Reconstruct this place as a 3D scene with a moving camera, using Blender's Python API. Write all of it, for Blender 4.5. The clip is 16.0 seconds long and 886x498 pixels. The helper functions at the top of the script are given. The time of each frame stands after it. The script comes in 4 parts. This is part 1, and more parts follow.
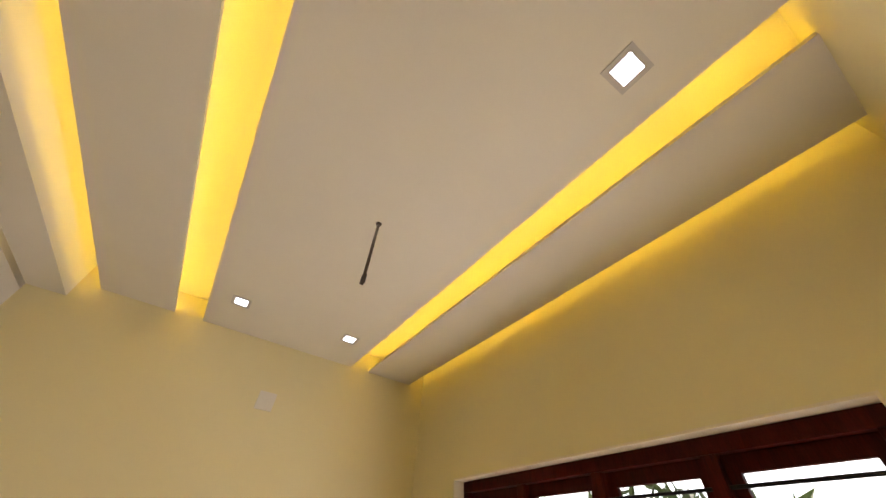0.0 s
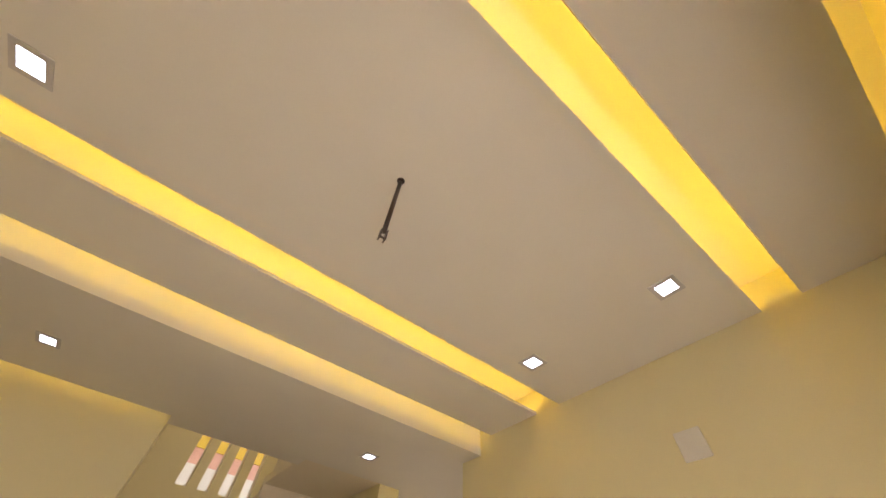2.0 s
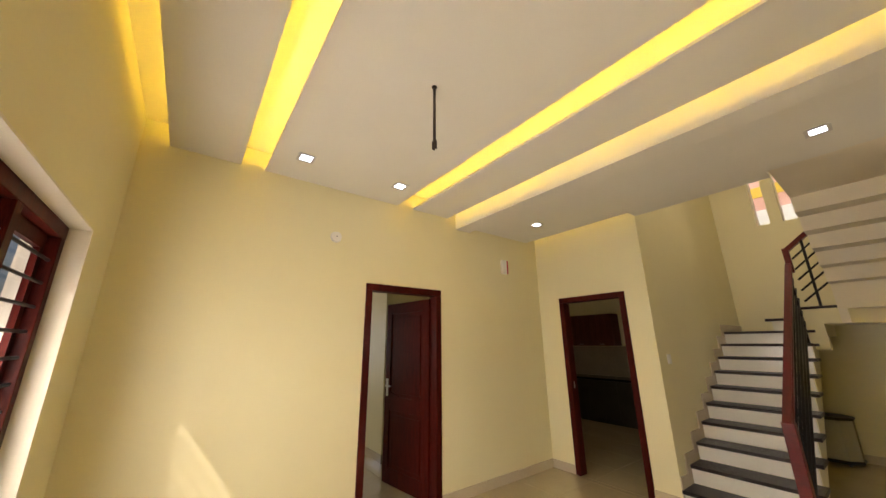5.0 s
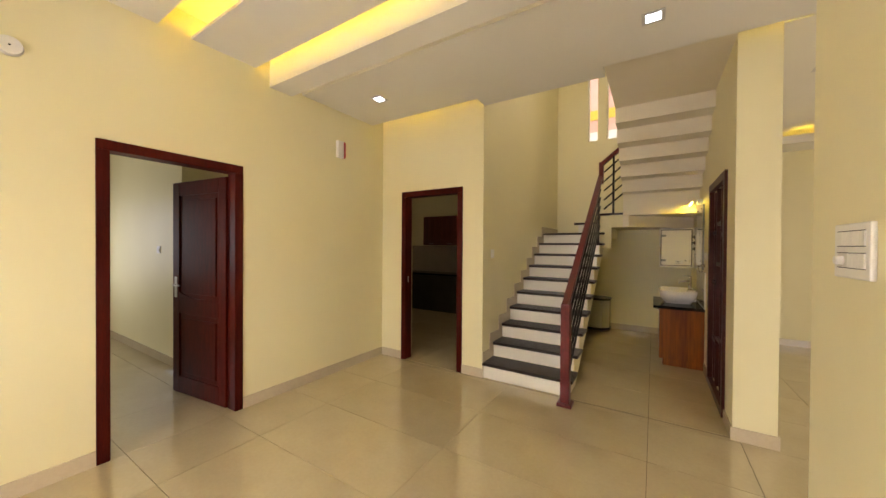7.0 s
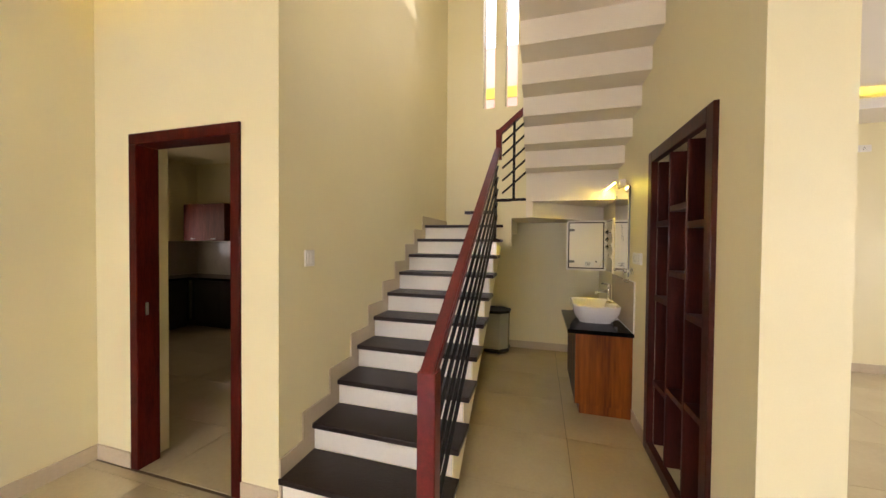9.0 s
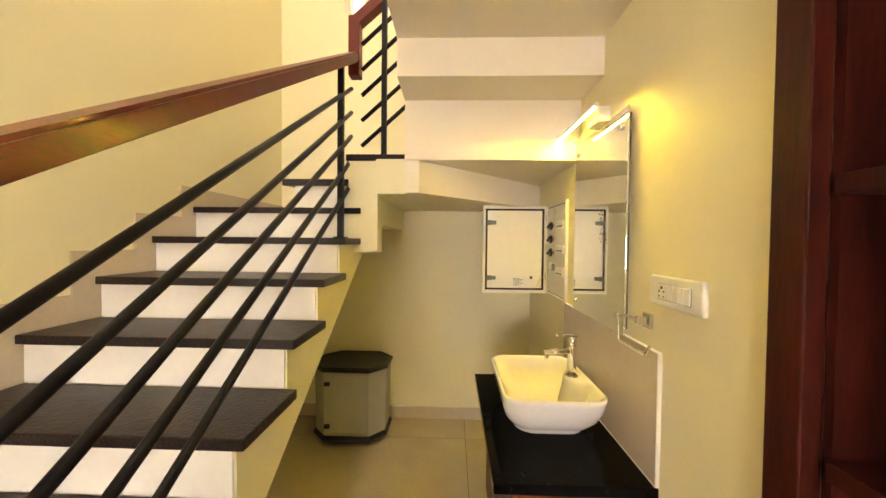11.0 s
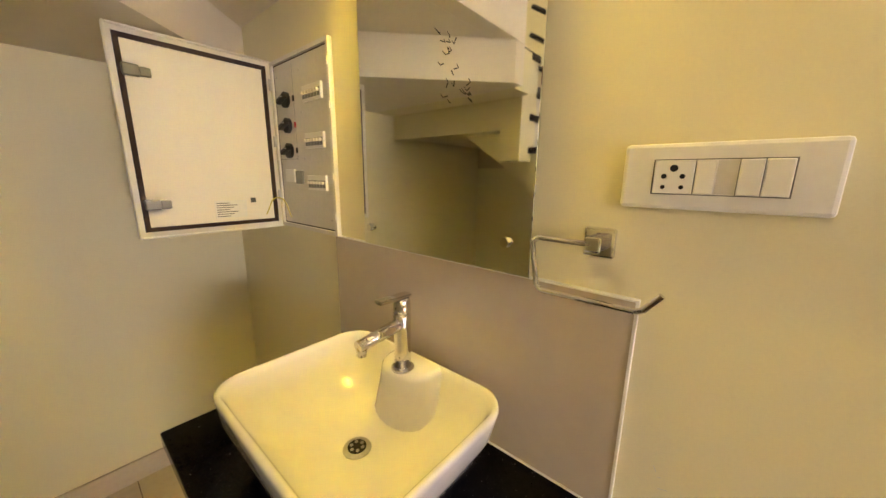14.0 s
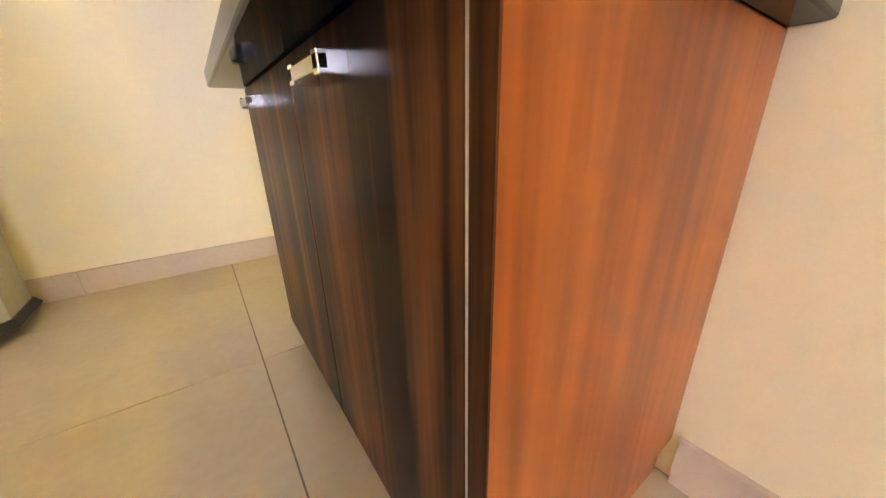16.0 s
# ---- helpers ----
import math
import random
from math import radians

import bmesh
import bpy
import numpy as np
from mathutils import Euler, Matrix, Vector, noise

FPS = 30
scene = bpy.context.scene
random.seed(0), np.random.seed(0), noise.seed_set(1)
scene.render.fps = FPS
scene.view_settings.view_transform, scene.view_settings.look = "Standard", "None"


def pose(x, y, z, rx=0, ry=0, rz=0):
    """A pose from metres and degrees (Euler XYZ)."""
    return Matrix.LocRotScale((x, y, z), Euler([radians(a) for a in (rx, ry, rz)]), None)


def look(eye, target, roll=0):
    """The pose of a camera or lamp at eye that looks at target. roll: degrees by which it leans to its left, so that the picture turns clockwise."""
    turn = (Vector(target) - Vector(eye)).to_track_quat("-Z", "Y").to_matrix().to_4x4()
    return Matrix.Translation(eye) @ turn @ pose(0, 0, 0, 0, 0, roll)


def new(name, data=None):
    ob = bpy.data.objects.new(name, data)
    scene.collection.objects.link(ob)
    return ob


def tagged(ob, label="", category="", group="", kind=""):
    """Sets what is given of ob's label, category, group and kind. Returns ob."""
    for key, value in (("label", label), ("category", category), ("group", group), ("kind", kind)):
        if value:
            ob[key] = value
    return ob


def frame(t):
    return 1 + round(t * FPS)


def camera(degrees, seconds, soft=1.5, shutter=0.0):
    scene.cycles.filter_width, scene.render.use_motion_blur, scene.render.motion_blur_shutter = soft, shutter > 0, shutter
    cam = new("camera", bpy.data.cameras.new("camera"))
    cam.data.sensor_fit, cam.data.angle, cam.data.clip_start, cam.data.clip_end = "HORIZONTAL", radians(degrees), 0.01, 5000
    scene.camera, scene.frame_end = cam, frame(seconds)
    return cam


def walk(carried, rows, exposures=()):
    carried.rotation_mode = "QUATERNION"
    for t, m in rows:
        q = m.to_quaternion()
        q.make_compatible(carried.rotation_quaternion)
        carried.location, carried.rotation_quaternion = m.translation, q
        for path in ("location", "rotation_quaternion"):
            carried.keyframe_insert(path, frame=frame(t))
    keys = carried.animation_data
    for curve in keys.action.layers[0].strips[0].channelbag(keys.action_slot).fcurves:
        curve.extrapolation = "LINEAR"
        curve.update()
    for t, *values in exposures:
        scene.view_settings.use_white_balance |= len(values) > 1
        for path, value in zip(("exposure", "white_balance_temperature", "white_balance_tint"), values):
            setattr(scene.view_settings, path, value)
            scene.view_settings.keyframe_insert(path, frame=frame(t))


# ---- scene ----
cam = camera(106.0, 16.0)
PATH = [
    (0, (0.420, -2.738, 1.655), (1.657, -3.491, 3.034), 4.4),
    (0.5, (0.560, -2.996, 1.665), (1.820, -3.380, 3.165), 3.9),
    (1, (0.758, -3.352, 1.737), (2.01, -3.272, 3.295), 4.8),
    (1.5, (1.066, -3.614, 1.729), (2.158, -3.058, 3.31), 4.3),
    (2, (1.504, -3.729, 1.754), (2.213, -2.741, 3.341), 4.5),
    (2.5, (1.904, -3.765, 1.772), (2.078, -2.569, 3.365), 4.1),
    (3, (2.337, -3.802, 1.727), (1.972, -2.655, 3.325), 4.2),
    (3.5, (2.736, -3.928, 1.656), (1.947, -2.952, 3.213), 4.5),
    (4, (2.962, -4.038, 1.563), (1.891, -3.229, 3.046), 3.7),
    (4.5, (3.075, -4.065, 1.552), (1.679, -3.179, 2.676), 2.3),
    (4.7, (3.087, -4.067, 1.558), (1.543, -3.095, 2.376), 1.8),
    (6.8, (3.085, -3.481, 1.448), (1.915, -1.86, 1.441), 0.5),
    (7, (3.053, -3.331, 1.446), (1.986, -1.64, 1.428), 0.4),
    (7.5, (2.937, -2.935, 1.479), (2.157, -1.093, 1.447), 0.5),
    (8, (2.871, -2.444, 1.491), (2.204, -0.559, 1.452), 0.6),
    (8.5, (2.817, -1.978, 1.456), (2.216, -0.071, 1.417), 0.6),
    (9, (2.824, -1.477, 1.459), (2.263, 0.442, 1.423), 0.5),
    (9.2, (2.838, -1.271, 1.471), (2.299, 0.655, 1.437), 0.4),
    (11.3, (2.937, 0.79, 1.502), (3.074, 2.785, 1.458), 0.5),
    (11.5, (2.947, 0.96, 1.516), (3.243, 2.937, 1.475), 0.4),
    (12, (2.942, 1.265, 1.544), (3.732, 3.101, 1.497), 0.4),
    (12.5, (2.889, 1.43, 1.597), (4.172, 2.963, 1.55), 0.3),
    (13, (2.885, 1.477, 1.604), (4.485, 2.675, 1.535), 0.3),
    (13.5, (2.936, 1.504, 1.496), (4.533, 2.693, 1.311), 0.6),
    (14, (2.97, 1.469, 1.345), (4.455, 2.74, 0.922), 0.7),
    (14.5, (3.024, 1.521, 1.236), (4.36, 2.855, 0.578), 0.3),
    (15, (3.032, 1.567, 1.118), (4.241, 2.952, 0.33), -0.4),
    (15.2, (3.025, 1.563, 1.042), (4.208, 2.96, 0.237), -0.5),
    (15.4, (3.016, 1.539, 0.951), (4.182, 2.961, 0.165), -0.5),
    (15.6, (2.991, 1.518, 0.851), (4.149, 2.966, 0.102), -0.7),
    (15.8, (2.954, 1.503, 0.718), (4.113, 2.975, 0.018), -0.8),
    (16, (2.999, 1.466, 0.602), (4.084, 3.001, -0.083), -1.4),
]
EXPOSURES = [(0.0, -1.14, 6700, 22), (1.0, -1.18, 6800, 24), (3.9, -1.2, 6750, 22), (4.8, -0.92, 6650, 18), (6.8, -0.58, 6550, 18), (8.0, -0.15, 6250, 21), (9.2, 0.02, 5800, 23), (11.3, 0.92, 6500, 20), (12.0, 0.62, 6500, 24), (13.0, 0.55, 6250, 26), (14.0, 0.68, 6100, 26), (14.5, 0.98, 5950, 27), (15.5, 1.3, 5700, 27), (16.0, 1.75, 5300, 36)]
walk(cam, [(t, look(eye, target, roll)) for t, eye, target, roll in PATH], EXPOSURES)

# ---- light ----
world = bpy.data.worlds.new("world")
scene.world = world
world.use_nodes = True
wn = world.node_tree.nodes
sky = wn.new("ShaderNodeTexSky")
sky.sky_type, sky.sun_disc, sky.dust_density = "NISHITA", False, 6.0
SUN_WAY = Vector((-1.02, 1.0, -1.35)).normalized()
sky.sun_elevation = math.asin(-SUN_WAY.z)
sky.sun_rotation = math.atan2(-SUN_WAY.x, -SUN_WAY.y)
wn["Background"].inputs[1].default_value = 0.12
world.node_tree.links.new(sky.outputs[0], wn["Background"].inputs[0])

sun = new("sun", bpy.data.lights.new("sun", "SUN"))
sun.data.energy, sun.data.angle, sun.data.color = 4.0, radians(0.5), (1.0, 0.94, 0.84)
sun.matrix_world = look((6, -12, 12), Vector((6, -12, 12)) + SUN_WAY)


def window_light(eye, target, w, h, watts, color=(1.0, 0.92, 0.83)):
    """An area lamp that stands in for sky light at an opening."""
    ob = new("window_light", bpy.data.lights.new("window_light", "AREA"))
    ob.data.shape, ob.data.size, ob.data.size_y = "RECTANGLE", w, h
    ob.data.energy, ob.data.color = watts, color
    ob.matrix_world = look(eye, target)
    return ob


window_light((1.76, -4.81, 1.29), (1.8, 0, 1.2), 2.2, 0.7, 110)
window_light((7.4, 3.78, 1.45), (7.0, 0, 0.8), 1.1, 1.2, 40)
window_light((8.25, 1.0, 1.5), (4, 0.6, 1.2), 1.8, 1.2, 62)
# added at an unseen south window, to brighten the dining room
window_light((6.0, -2.85, 1.5), (5.0, 2, 1.0), 1.8, 1.2, 44)
# cool lamp added at an unseen bedroom window, to whiten that room's walls
window_light((-4.38, -3.2, 1.5), (0, -3.0, 1.2), 1.6, 1.2, 36, (0.92, 0.95, 1.0))
window_light((-3.58, 2.4, 1.6), (0, 1.8, 0.6), 0.6, 0.9, 9, (1.0, 0.80, 0.55))
window_light((2.7, 0.1, 5.88), (2.5, 1.6, 2.0), 0.75, 0.9, 58, (1.0, 0.90, 0.74))


# ---- materials ----
def material(name, color, rough=0.5, metal=0.0, color2=None, scale=3.0, fine=60.0, mix=0.5, bump=0.0, stretch=(1, 1, 1),
             spec=0.5, coat=0.0, random=0.0, rough_var=0.0, glow=0.0, ramp=(0.35, 0.65)):
    m = bpy.data.materials.new(name)
    m.use_nodes = True
    t = m.node_tree
    n, link = t.nodes, t.links.new
    b = n["Principled BSDF"]
    b.inputs["Roughness"].default_value, b.inputs["Metallic"].default_value = rough, metal
    b.inputs["Specular IOR Level"].default_value, b.inputs["Coat Weight"].default_value = spec, coat
    b.inputs["Coat Roughness"].default_value = 0.05
    co = n.new("ShaderNodeTexCoord")
    mp = n.new("ShaderNodeMapping")
    mp.inputs["Scale"].default_value = stretch
    link(co.outputs["Object"], mp.inputs["Vector"])
    big = n.new("ShaderNodeTexNoise")
    big.inputs["Scale"].default_value, big.inputs["Detail"].default_value = scale, 4
    small = n.new("ShaderNodeTexNoise")
    small.inputs["Scale"].default_value, small.inputs["Detail"].default_value = fine, 3
    for x in (big, small):
        link(mp.outputs[0], x.inputs["Vector"])
    both = n.new("ShaderNodeMix")
    both.inputs["Factor"].default_value = mix
    link(big.outputs["Fac"], both.inputs["A"])
    link(small.outputs["Fac"], both.inputs["B"])
    cr = n.new("ShaderNodeValToRGB")
    cr.color_ramp.elements[0].position, cr.color_ramp.elements[1].position = ramp
    cr.color_ramp.elements[0].color = (*color, 1)
    cr.color_ramp.elements[1].color = (*(color2 or [c * 0.9 for c in color]), 1)
    link(both.outputs["Result"], cr.inputs["Fac"])
    last = cr.outputs["Color"]
    if random:
        info, hsv = n.new("ShaderNodeObjectInfo"), n.new("ShaderNodeHueSaturation")
        rng = n.new("ShaderNodeMapRange")
        rng.inputs["To Min"].default_value, rng.inputs["To Max"].default_value = 1 - random, 1 + random
        link(info.outputs["Random"], rng.inputs["Value"])
        link(rng.outputs[0], hsv.inputs["Value"])
        link(last, hsv.inputs["Color"])
        last = hsv.outputs["Color"]
    link(last, b.inputs["Base Color"])
    if rough_var:
        rv = n.new("ShaderNodeMapRange")
        rv.inputs["To Min"].default_value, rv.inputs["To Max"].default_value = max(rough - rough_var, 0.01), rough + rough_var
        link(big.outputs["Fac"], rv.inputs["Value"])
        link(rv.outputs[0], b.inputs["Roughness"])
    if bump:
        bp = n.new("ShaderNodeBump")
        bp.inputs["Strength"].default_value, bp.inputs["Distance"].default_value = bump, 0.004
        link(small.outputs["Fac"], bp.inputs["Height"])
        link(bp.outputs[0], b.inputs["Normal"])
    if glow:
        b.inputs["Emission Color"].default_value = (*color, 1)
        b.inputs["Emission Strength"].default_value = glow
    return m


WALL = material("cream_wall_paint", (0.785, 0.715, 0.44), 0.5, color2=(0.745, 0.675, 0.41), scale=1.2, fine=220, mix=0.35, bump=0.06, rough_var=0.08)
CEIL = material("white_ceiling_paint", (0.78, 0.75, 0.675), 0.6, color2=(0.74, 0.71, 0.635), scale=1.5, fine=180, mix=0.3, bump=0.04)
PLASTER = material("off_white_plaster", (0.80, 0.725, 0.585), 0.55, color2=(0.76, 0.685, 0.545), scale=2, fine=150, bump=0.05)
TILE = material("polished_beige_tile", (0.50, 0.415, 0.25), 0.018, color2=(0.44, 0.36, 0.21), scale=2.5, fine=40, mix=0.3, random=0.03, rough_var=0.012)
TILE.node_tree.nodes["Principled BSDF"].inputs["IOR"].default_value = 2.3
GROUT = material("brown_grout", (0.16, 0.105, 0.055), 0.85, color2=(0.11, 0.075, 0.04), scale=3, fine=40)
SKIRT = material("beige_skirting_tile", (0.56, 0.47, 0.33), 0.15, color2=(0.52, 0.43, 0.30), scale=4, fine=50, random=0.03)
MAHOG = material("dark_mahogany_wood", (0.075, 0.0075, 0.004), 0.42, spec=0.07, color2=(0.030, 0.003, 0.002), scale=5, fine=30, mix=0.5, stretch=(6, 6, 0.7), coat=0.03, bump=0.05, random=0.06)
RAILWOOD = material("polished_red_mahogany", (0.14, 0.012, 0.012), 0.35, spec=0.3, color2=(0.07, 0.008, 0.007), scale=6, fine=40, stretch=(5, 1, 5), coat=0.06)
NICHE = material("dark_walnut_wood", (0.062, 0.010, 0.0055), 0.4, spec=0.16, color2=(0.024, 0.004, 0.0025), scale=6, fine=30, stretch=(5, 5, 0.6), coat=0.15, bump=0.04, random=0.08)
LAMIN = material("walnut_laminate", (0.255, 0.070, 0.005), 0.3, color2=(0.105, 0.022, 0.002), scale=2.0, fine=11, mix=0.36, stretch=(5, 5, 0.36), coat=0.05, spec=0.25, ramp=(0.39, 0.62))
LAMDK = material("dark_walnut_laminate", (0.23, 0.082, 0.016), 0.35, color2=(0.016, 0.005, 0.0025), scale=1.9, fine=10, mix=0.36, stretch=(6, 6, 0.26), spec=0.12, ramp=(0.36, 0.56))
GRANITE = material("black_granite", (0.002, 0.002, 0.0025), 0.07, color2=(0.006, 0.0055, 0.006), scale=60, fine=300, mix=0.6, spec=0.12, rough_var=0.05)
GRANITE.node_tree.nodes["Principled BSDF"].inputs["IOR"].default_value = 1.3
GRANITE.node_tree.nodes["Color Ramp"].color_ramp.elements.new(0.655).color = (0.006, 0.0055, 0.006, 1)
GRANITE.node_tree.nodes["Color Ramp"].color_ramp.elements.new(0.70).color = (0.22, 0.21, 0.20, 1)
TREAD = material("leathered_dark_granite", (0.0035, 0.002, 0.0019), 0.36, spec=0.28, color2=(0.024, 0.012, 0.010), scale=24, fine=110, mix=0.6, bump=0.6, rough_var=0.1)
RISER = material("glossy_white_tile", (0.80, 0.76, 0.65), 0.1, color2=(0.76, 0.72, 0.61), scale=3, fine=40, random=0.02)
IRON = material("black_painted_iron", (0.006, 0.005, 0.005), 0.42, spec=0.16, color2=(0.012, 0.010, 0.009), fine=120, bump=0.05)
BROWNP = material("brown_painted_steel", (0.055, 0.032, 0.022), 0.4, color2=(0.035, 0.02, 0.014), scale=8, fine=90)
CHROME = material("chrome", (0.78, 0.77, 0.75), 0.08, 1.0, color2=(0.70, 0.69, 0.67), fine=30)
STEEL = material("brushed_steel", (0.55, 0.53, 0.50), 0.28, 1.0, color2=(0.45, 0.43, 0.40), fine=80)
SATIN = material("satin_chrome", (0.70, 0.69, 0.66), 0.24, 1.0, fine=60)
CERAMIC = material("white_ceramic_glaze", (0.86, 0.83, 0.80), 0.07, color2=(0.83, 0.80, 0.77), scale=4, fine=40, coat=0.5)
PLASTIC = material("white_plastic", (0.78, 0.76, 0.70), 0.3, color2=(0.75, 0.72, 0.66), scale=8, fine=80)
BINP = material("olive_grey_bin_plastic", (0.44, 0.42, 0.33), 0.25, color2=(0.39, 0.37, 0.29), scale=4, fine=70, bump=0.03)
GREYP = material("grey_plastic", (0.20, 0.20, 0.18), 0.4, color2=(0.16, 0.16, 0.145), scale=5, fine=90, bump=0.05)
BLACKP = material("black_plastic", (0.006, 0.006, 0.006), 0.4, spec=0.3, color2=(0.011, 0.011, 0.011), scale=5, fine=90)
REDP = material("red_plastic", (0.45, 0.02, 0.03), 0.4)
ENAMEL = material("cream_powder_coat", (0.74, 0.70, 0.60), 0.35, color2=(0.70, 0.66, 0.56), scale=4, fine=150, bump=0.04)
# for the door's rubber gasket and the dark recess shadow strips
GASKET_SHADE = material("dark_rubber_and_shade", (0.028, 0.014, 0.011), 0.6, spec=0.2)
LATCH = material("dark_zinc", (0.16, 0.155, 0.15), 0.35, 0.6)
PANELG = material("pale_grey_panel", (0.66, 0.63, 0.56), 0.4, color2=(0.60, 0.57, 0.50), scale=6, fine=80)
PAPER = material("paper_label", (0.72, 0.71, 0.66), 0.6)
INK = material("printed_ink", (0.06, 0.06, 0.06), 0.6)
SPLASH = material("glossy_greige_tile", (0.52, 0.44, 0.33), 0.06, spec=0.8, color2=(0.48, 0.40, 0.30), scale=2, fine=30, mix=0.25, rough_var=0.03)
MIRROR = material("silvered_mirror", (0.86, 0.88, 0.84), 0.03, 1.0, color2=(0.82, 0.84, 0.79), scale=9, fine=45, mix=0.4, rough_var=0.028, stretch=(1, 1, 2.5))
LED_Y = material("yellow_led_strip", (1.0, 0.735, 0.075), 0.5, glow=38)
LED_S = material("dim_warm_led_strip", (1.0, 0.80, 0.42), 0.5, glow=9)
LED_W = material("white_led_panel", (0.74, 0.84, 1.0), 0.5, glow=22)
BEZEL = material("pale_lamp_bezel", (0.60, 0.58, 0.56), 0.4)
LED_T = material("warm_led_tube", (1.0, 0.73, 0.045), 0.5, glow=400)
KITCH = material("dark_grey_laminate", (0.040, 0.036, 0.026), 0.4, spec=0.25, color2=(0.028, 0.025, 0.018), scale=4, fine=60)
KTILE = material("grey_brown_wall_tile", (0.30, 0.25, 0.18), 0.25, color2=(0.25, 0.21, 0.15), scale=4, fine=40)
CABRED = material("red_brown_cabinet_laminate", (0.14, 0.03, 0.018), 0.5, spec=0.15, color2=(0.08, 0.016, 0.01), scale=3, fine=12, stretch=(6, 6, 0.5))
YELLOWP = material("yellow_wall_paint", (0.75, 0.50, 0.05), 0.6)
HAZE = material("bright_hazy_sky", (0.93, 0.97, 1.0), 1.0, glow=7.0)
SOIL = material("sunlit_yard_ground", (0.34, 0.30, 0.24), 0.9, color2=(0.24, 0.22, 0.17), scale=0.6, fine=12, bump=0.3)
LEAF = material("palm_and_shrub_leaf", (0.08, 0.12, 0.025), 0.5, color2=(0.12, 0.16, 0.04), scale=2, fine=12, random=0.2)
BARK = material("grey_bark", (0.20, 0.16, 0.12), 0.9, color2=(0.13, 0.10, 0.08), scale=5, fine=40, bump=0.5, stretch=(1, 1, 3))
STONE = material("red_laterite_wall", (0.78, 0.48, 0.37), 0.85, color2=(0.62, 0.33, 0.24), scale=3, fine=50, bump=0.3)
GLASS = bpy.data.materials.new("clear_window_glass")
GLASS.use_nodes = True
gb = GLASS.node_tree.nodes["Principled BSDF"]
gb.inputs["Transmission Weight"].default_value, gb.inputs["Roughness"].default_value = 1.0, 0.0
gb.inputs["IOR"].default_value, gb.inputs["Base Color"].default_value = 1.1, (0.95, 0.98, 0.97, 1)


# ---- building helpers ----
def box(bm, x0, x1, y0, y1, z0, z1, bevel=0.0):
    vs = [bm.verts.new((x, y, z)) for x in (min(x0, x1), max(x0, x1)) for y in (min(y0, y1), max(y0, y1)) for z in (min(z0, z1), max(z0, z1))]
    for q in ((0, 1, 3, 2), (4, 6, 7, 5), (0, 4, 5, 1), (2, 3, 7, 6), (0, 2, 6, 4), (1, 5, 7, 3)):
        bm.faces.new([vs[i] for i in q])
    if bevel:
        es = list({e for v in vs for e in v.link_edges})
        bmesh.ops.bevel(bm, geom=es, offset=bevel, segments=2, profile=0.5, affect="EDGES")


def boxes(*rows, bevel=0.0):
    bm = bmesh.new()
    for r in rows:
        if bevel:
            one = bmesh.new()
            box(one, *r, bevel)
            me = bpy.data.meshes.new("tmp")
            one.to_mesh(me)
            one.free()
            bm.from_mesh(me)
            bpy.data.meshes.remove(me)
        else:
            box(bm, *r)
    return bm


def prism(bm, outline, axis, a, b):
    """A solid with a flat outline, pushed along axis from a to b. The outline gives the two other coordinates in order."""
    def place(p, v):
        return {"x": (v, p[0], p[1]), "y": (p[0], v, p[1]), "z": (p[0], p[1], v)}[axis]
    lo = [bm.verts.new(place(p, a)) for p in outline]
    hi = [bm.verts.new(place(p, b)) for p in outline]
    bm.faces.new(lo)
    bm.faces.new(hi[::-1])
    for i in range(len(lo)):
        j = (i + 1) % len(lo)
        bm.faces.new((lo[i], hi[i], hi[j], lo[j]))
    bmesh.ops.recalc_face_normals(bm, faces=bm.faces)


def rod(bm, a, b, r, sides=12, r2=None):
    a, b = Vector(a), Vector(b)
    m = Matrix.Translation((a + b) / 2) @ (b - a).to_track_quat("Z", "Y").to_matrix().to_4x4()
    bmesh.ops.create_cone(bm, cap_ends=True, segments=sides, radius1=r, radius2=r if r2 is None else r2, depth=(b - a).length, matrix=m)


def bar(bm, a, b, w, h):
    """A bar of rectangular section from a to b, w wide across and h high."""
    a, b = Vector(a), Vector(b)
    d = (b - a).normalized()
    side = d.cross(Vector((0, 0, 1))).normalized() * w / 2
    up = side.cross(d).normalized() * h / 2
    e = [[bm.verts.new(p + s * side + u * up) for s, u in ((-1, -1), (1, -1), (1, 1), (-1, 1))] for p in (a, b)]
    bm.faces.new(e[0])
    bm.faces.new(e[1][::-1])
    for i in range(4):
        j = (i + 1) % 4
        bm.faces.new((e[0][i], e[1][i], e[1][j], e[0][j]))
    bmesh.ops.recalc_face_normals(bm, faces=bm.faces)


ORIGIN = {}


def mesh_of(name, bm, mat, shift=(0, 0, 0), smooth=False):
    if any(shift):
        bmesh.ops.translate(bm, verts=bm.verts, vec=shift)
    me = bpy.data.meshes.new(name)
    bm.to_mesh(me)
    bm.free()
    me.materials.append(mat)
    if smooth:
        for p in me.polygons:
            p.use_smooth = True
    return me


def structure(name, bm, mat, label, category):
    return tagged(new(name, mesh_of(name, bm, mat)), label, category, kind="structure")


def thing(name, at, label, category, group=""):
    ob = tagged(new(name), label, category, group)
    ob.empty_display_size = 0.1
    ob.location = at
    ORIGIN[ob.name] = Vector(at)
    return ob


def part(name, bm, mat, parent, label="", smooth=False):
    o = ORIGIN[parent.name]
    ob = new(name, mesh_of(name, bm, mat, -o, smooth))
    ob.parent = parent
    ORIGIN[ob.name] = o
    return tagged(ob, label) if label else ob


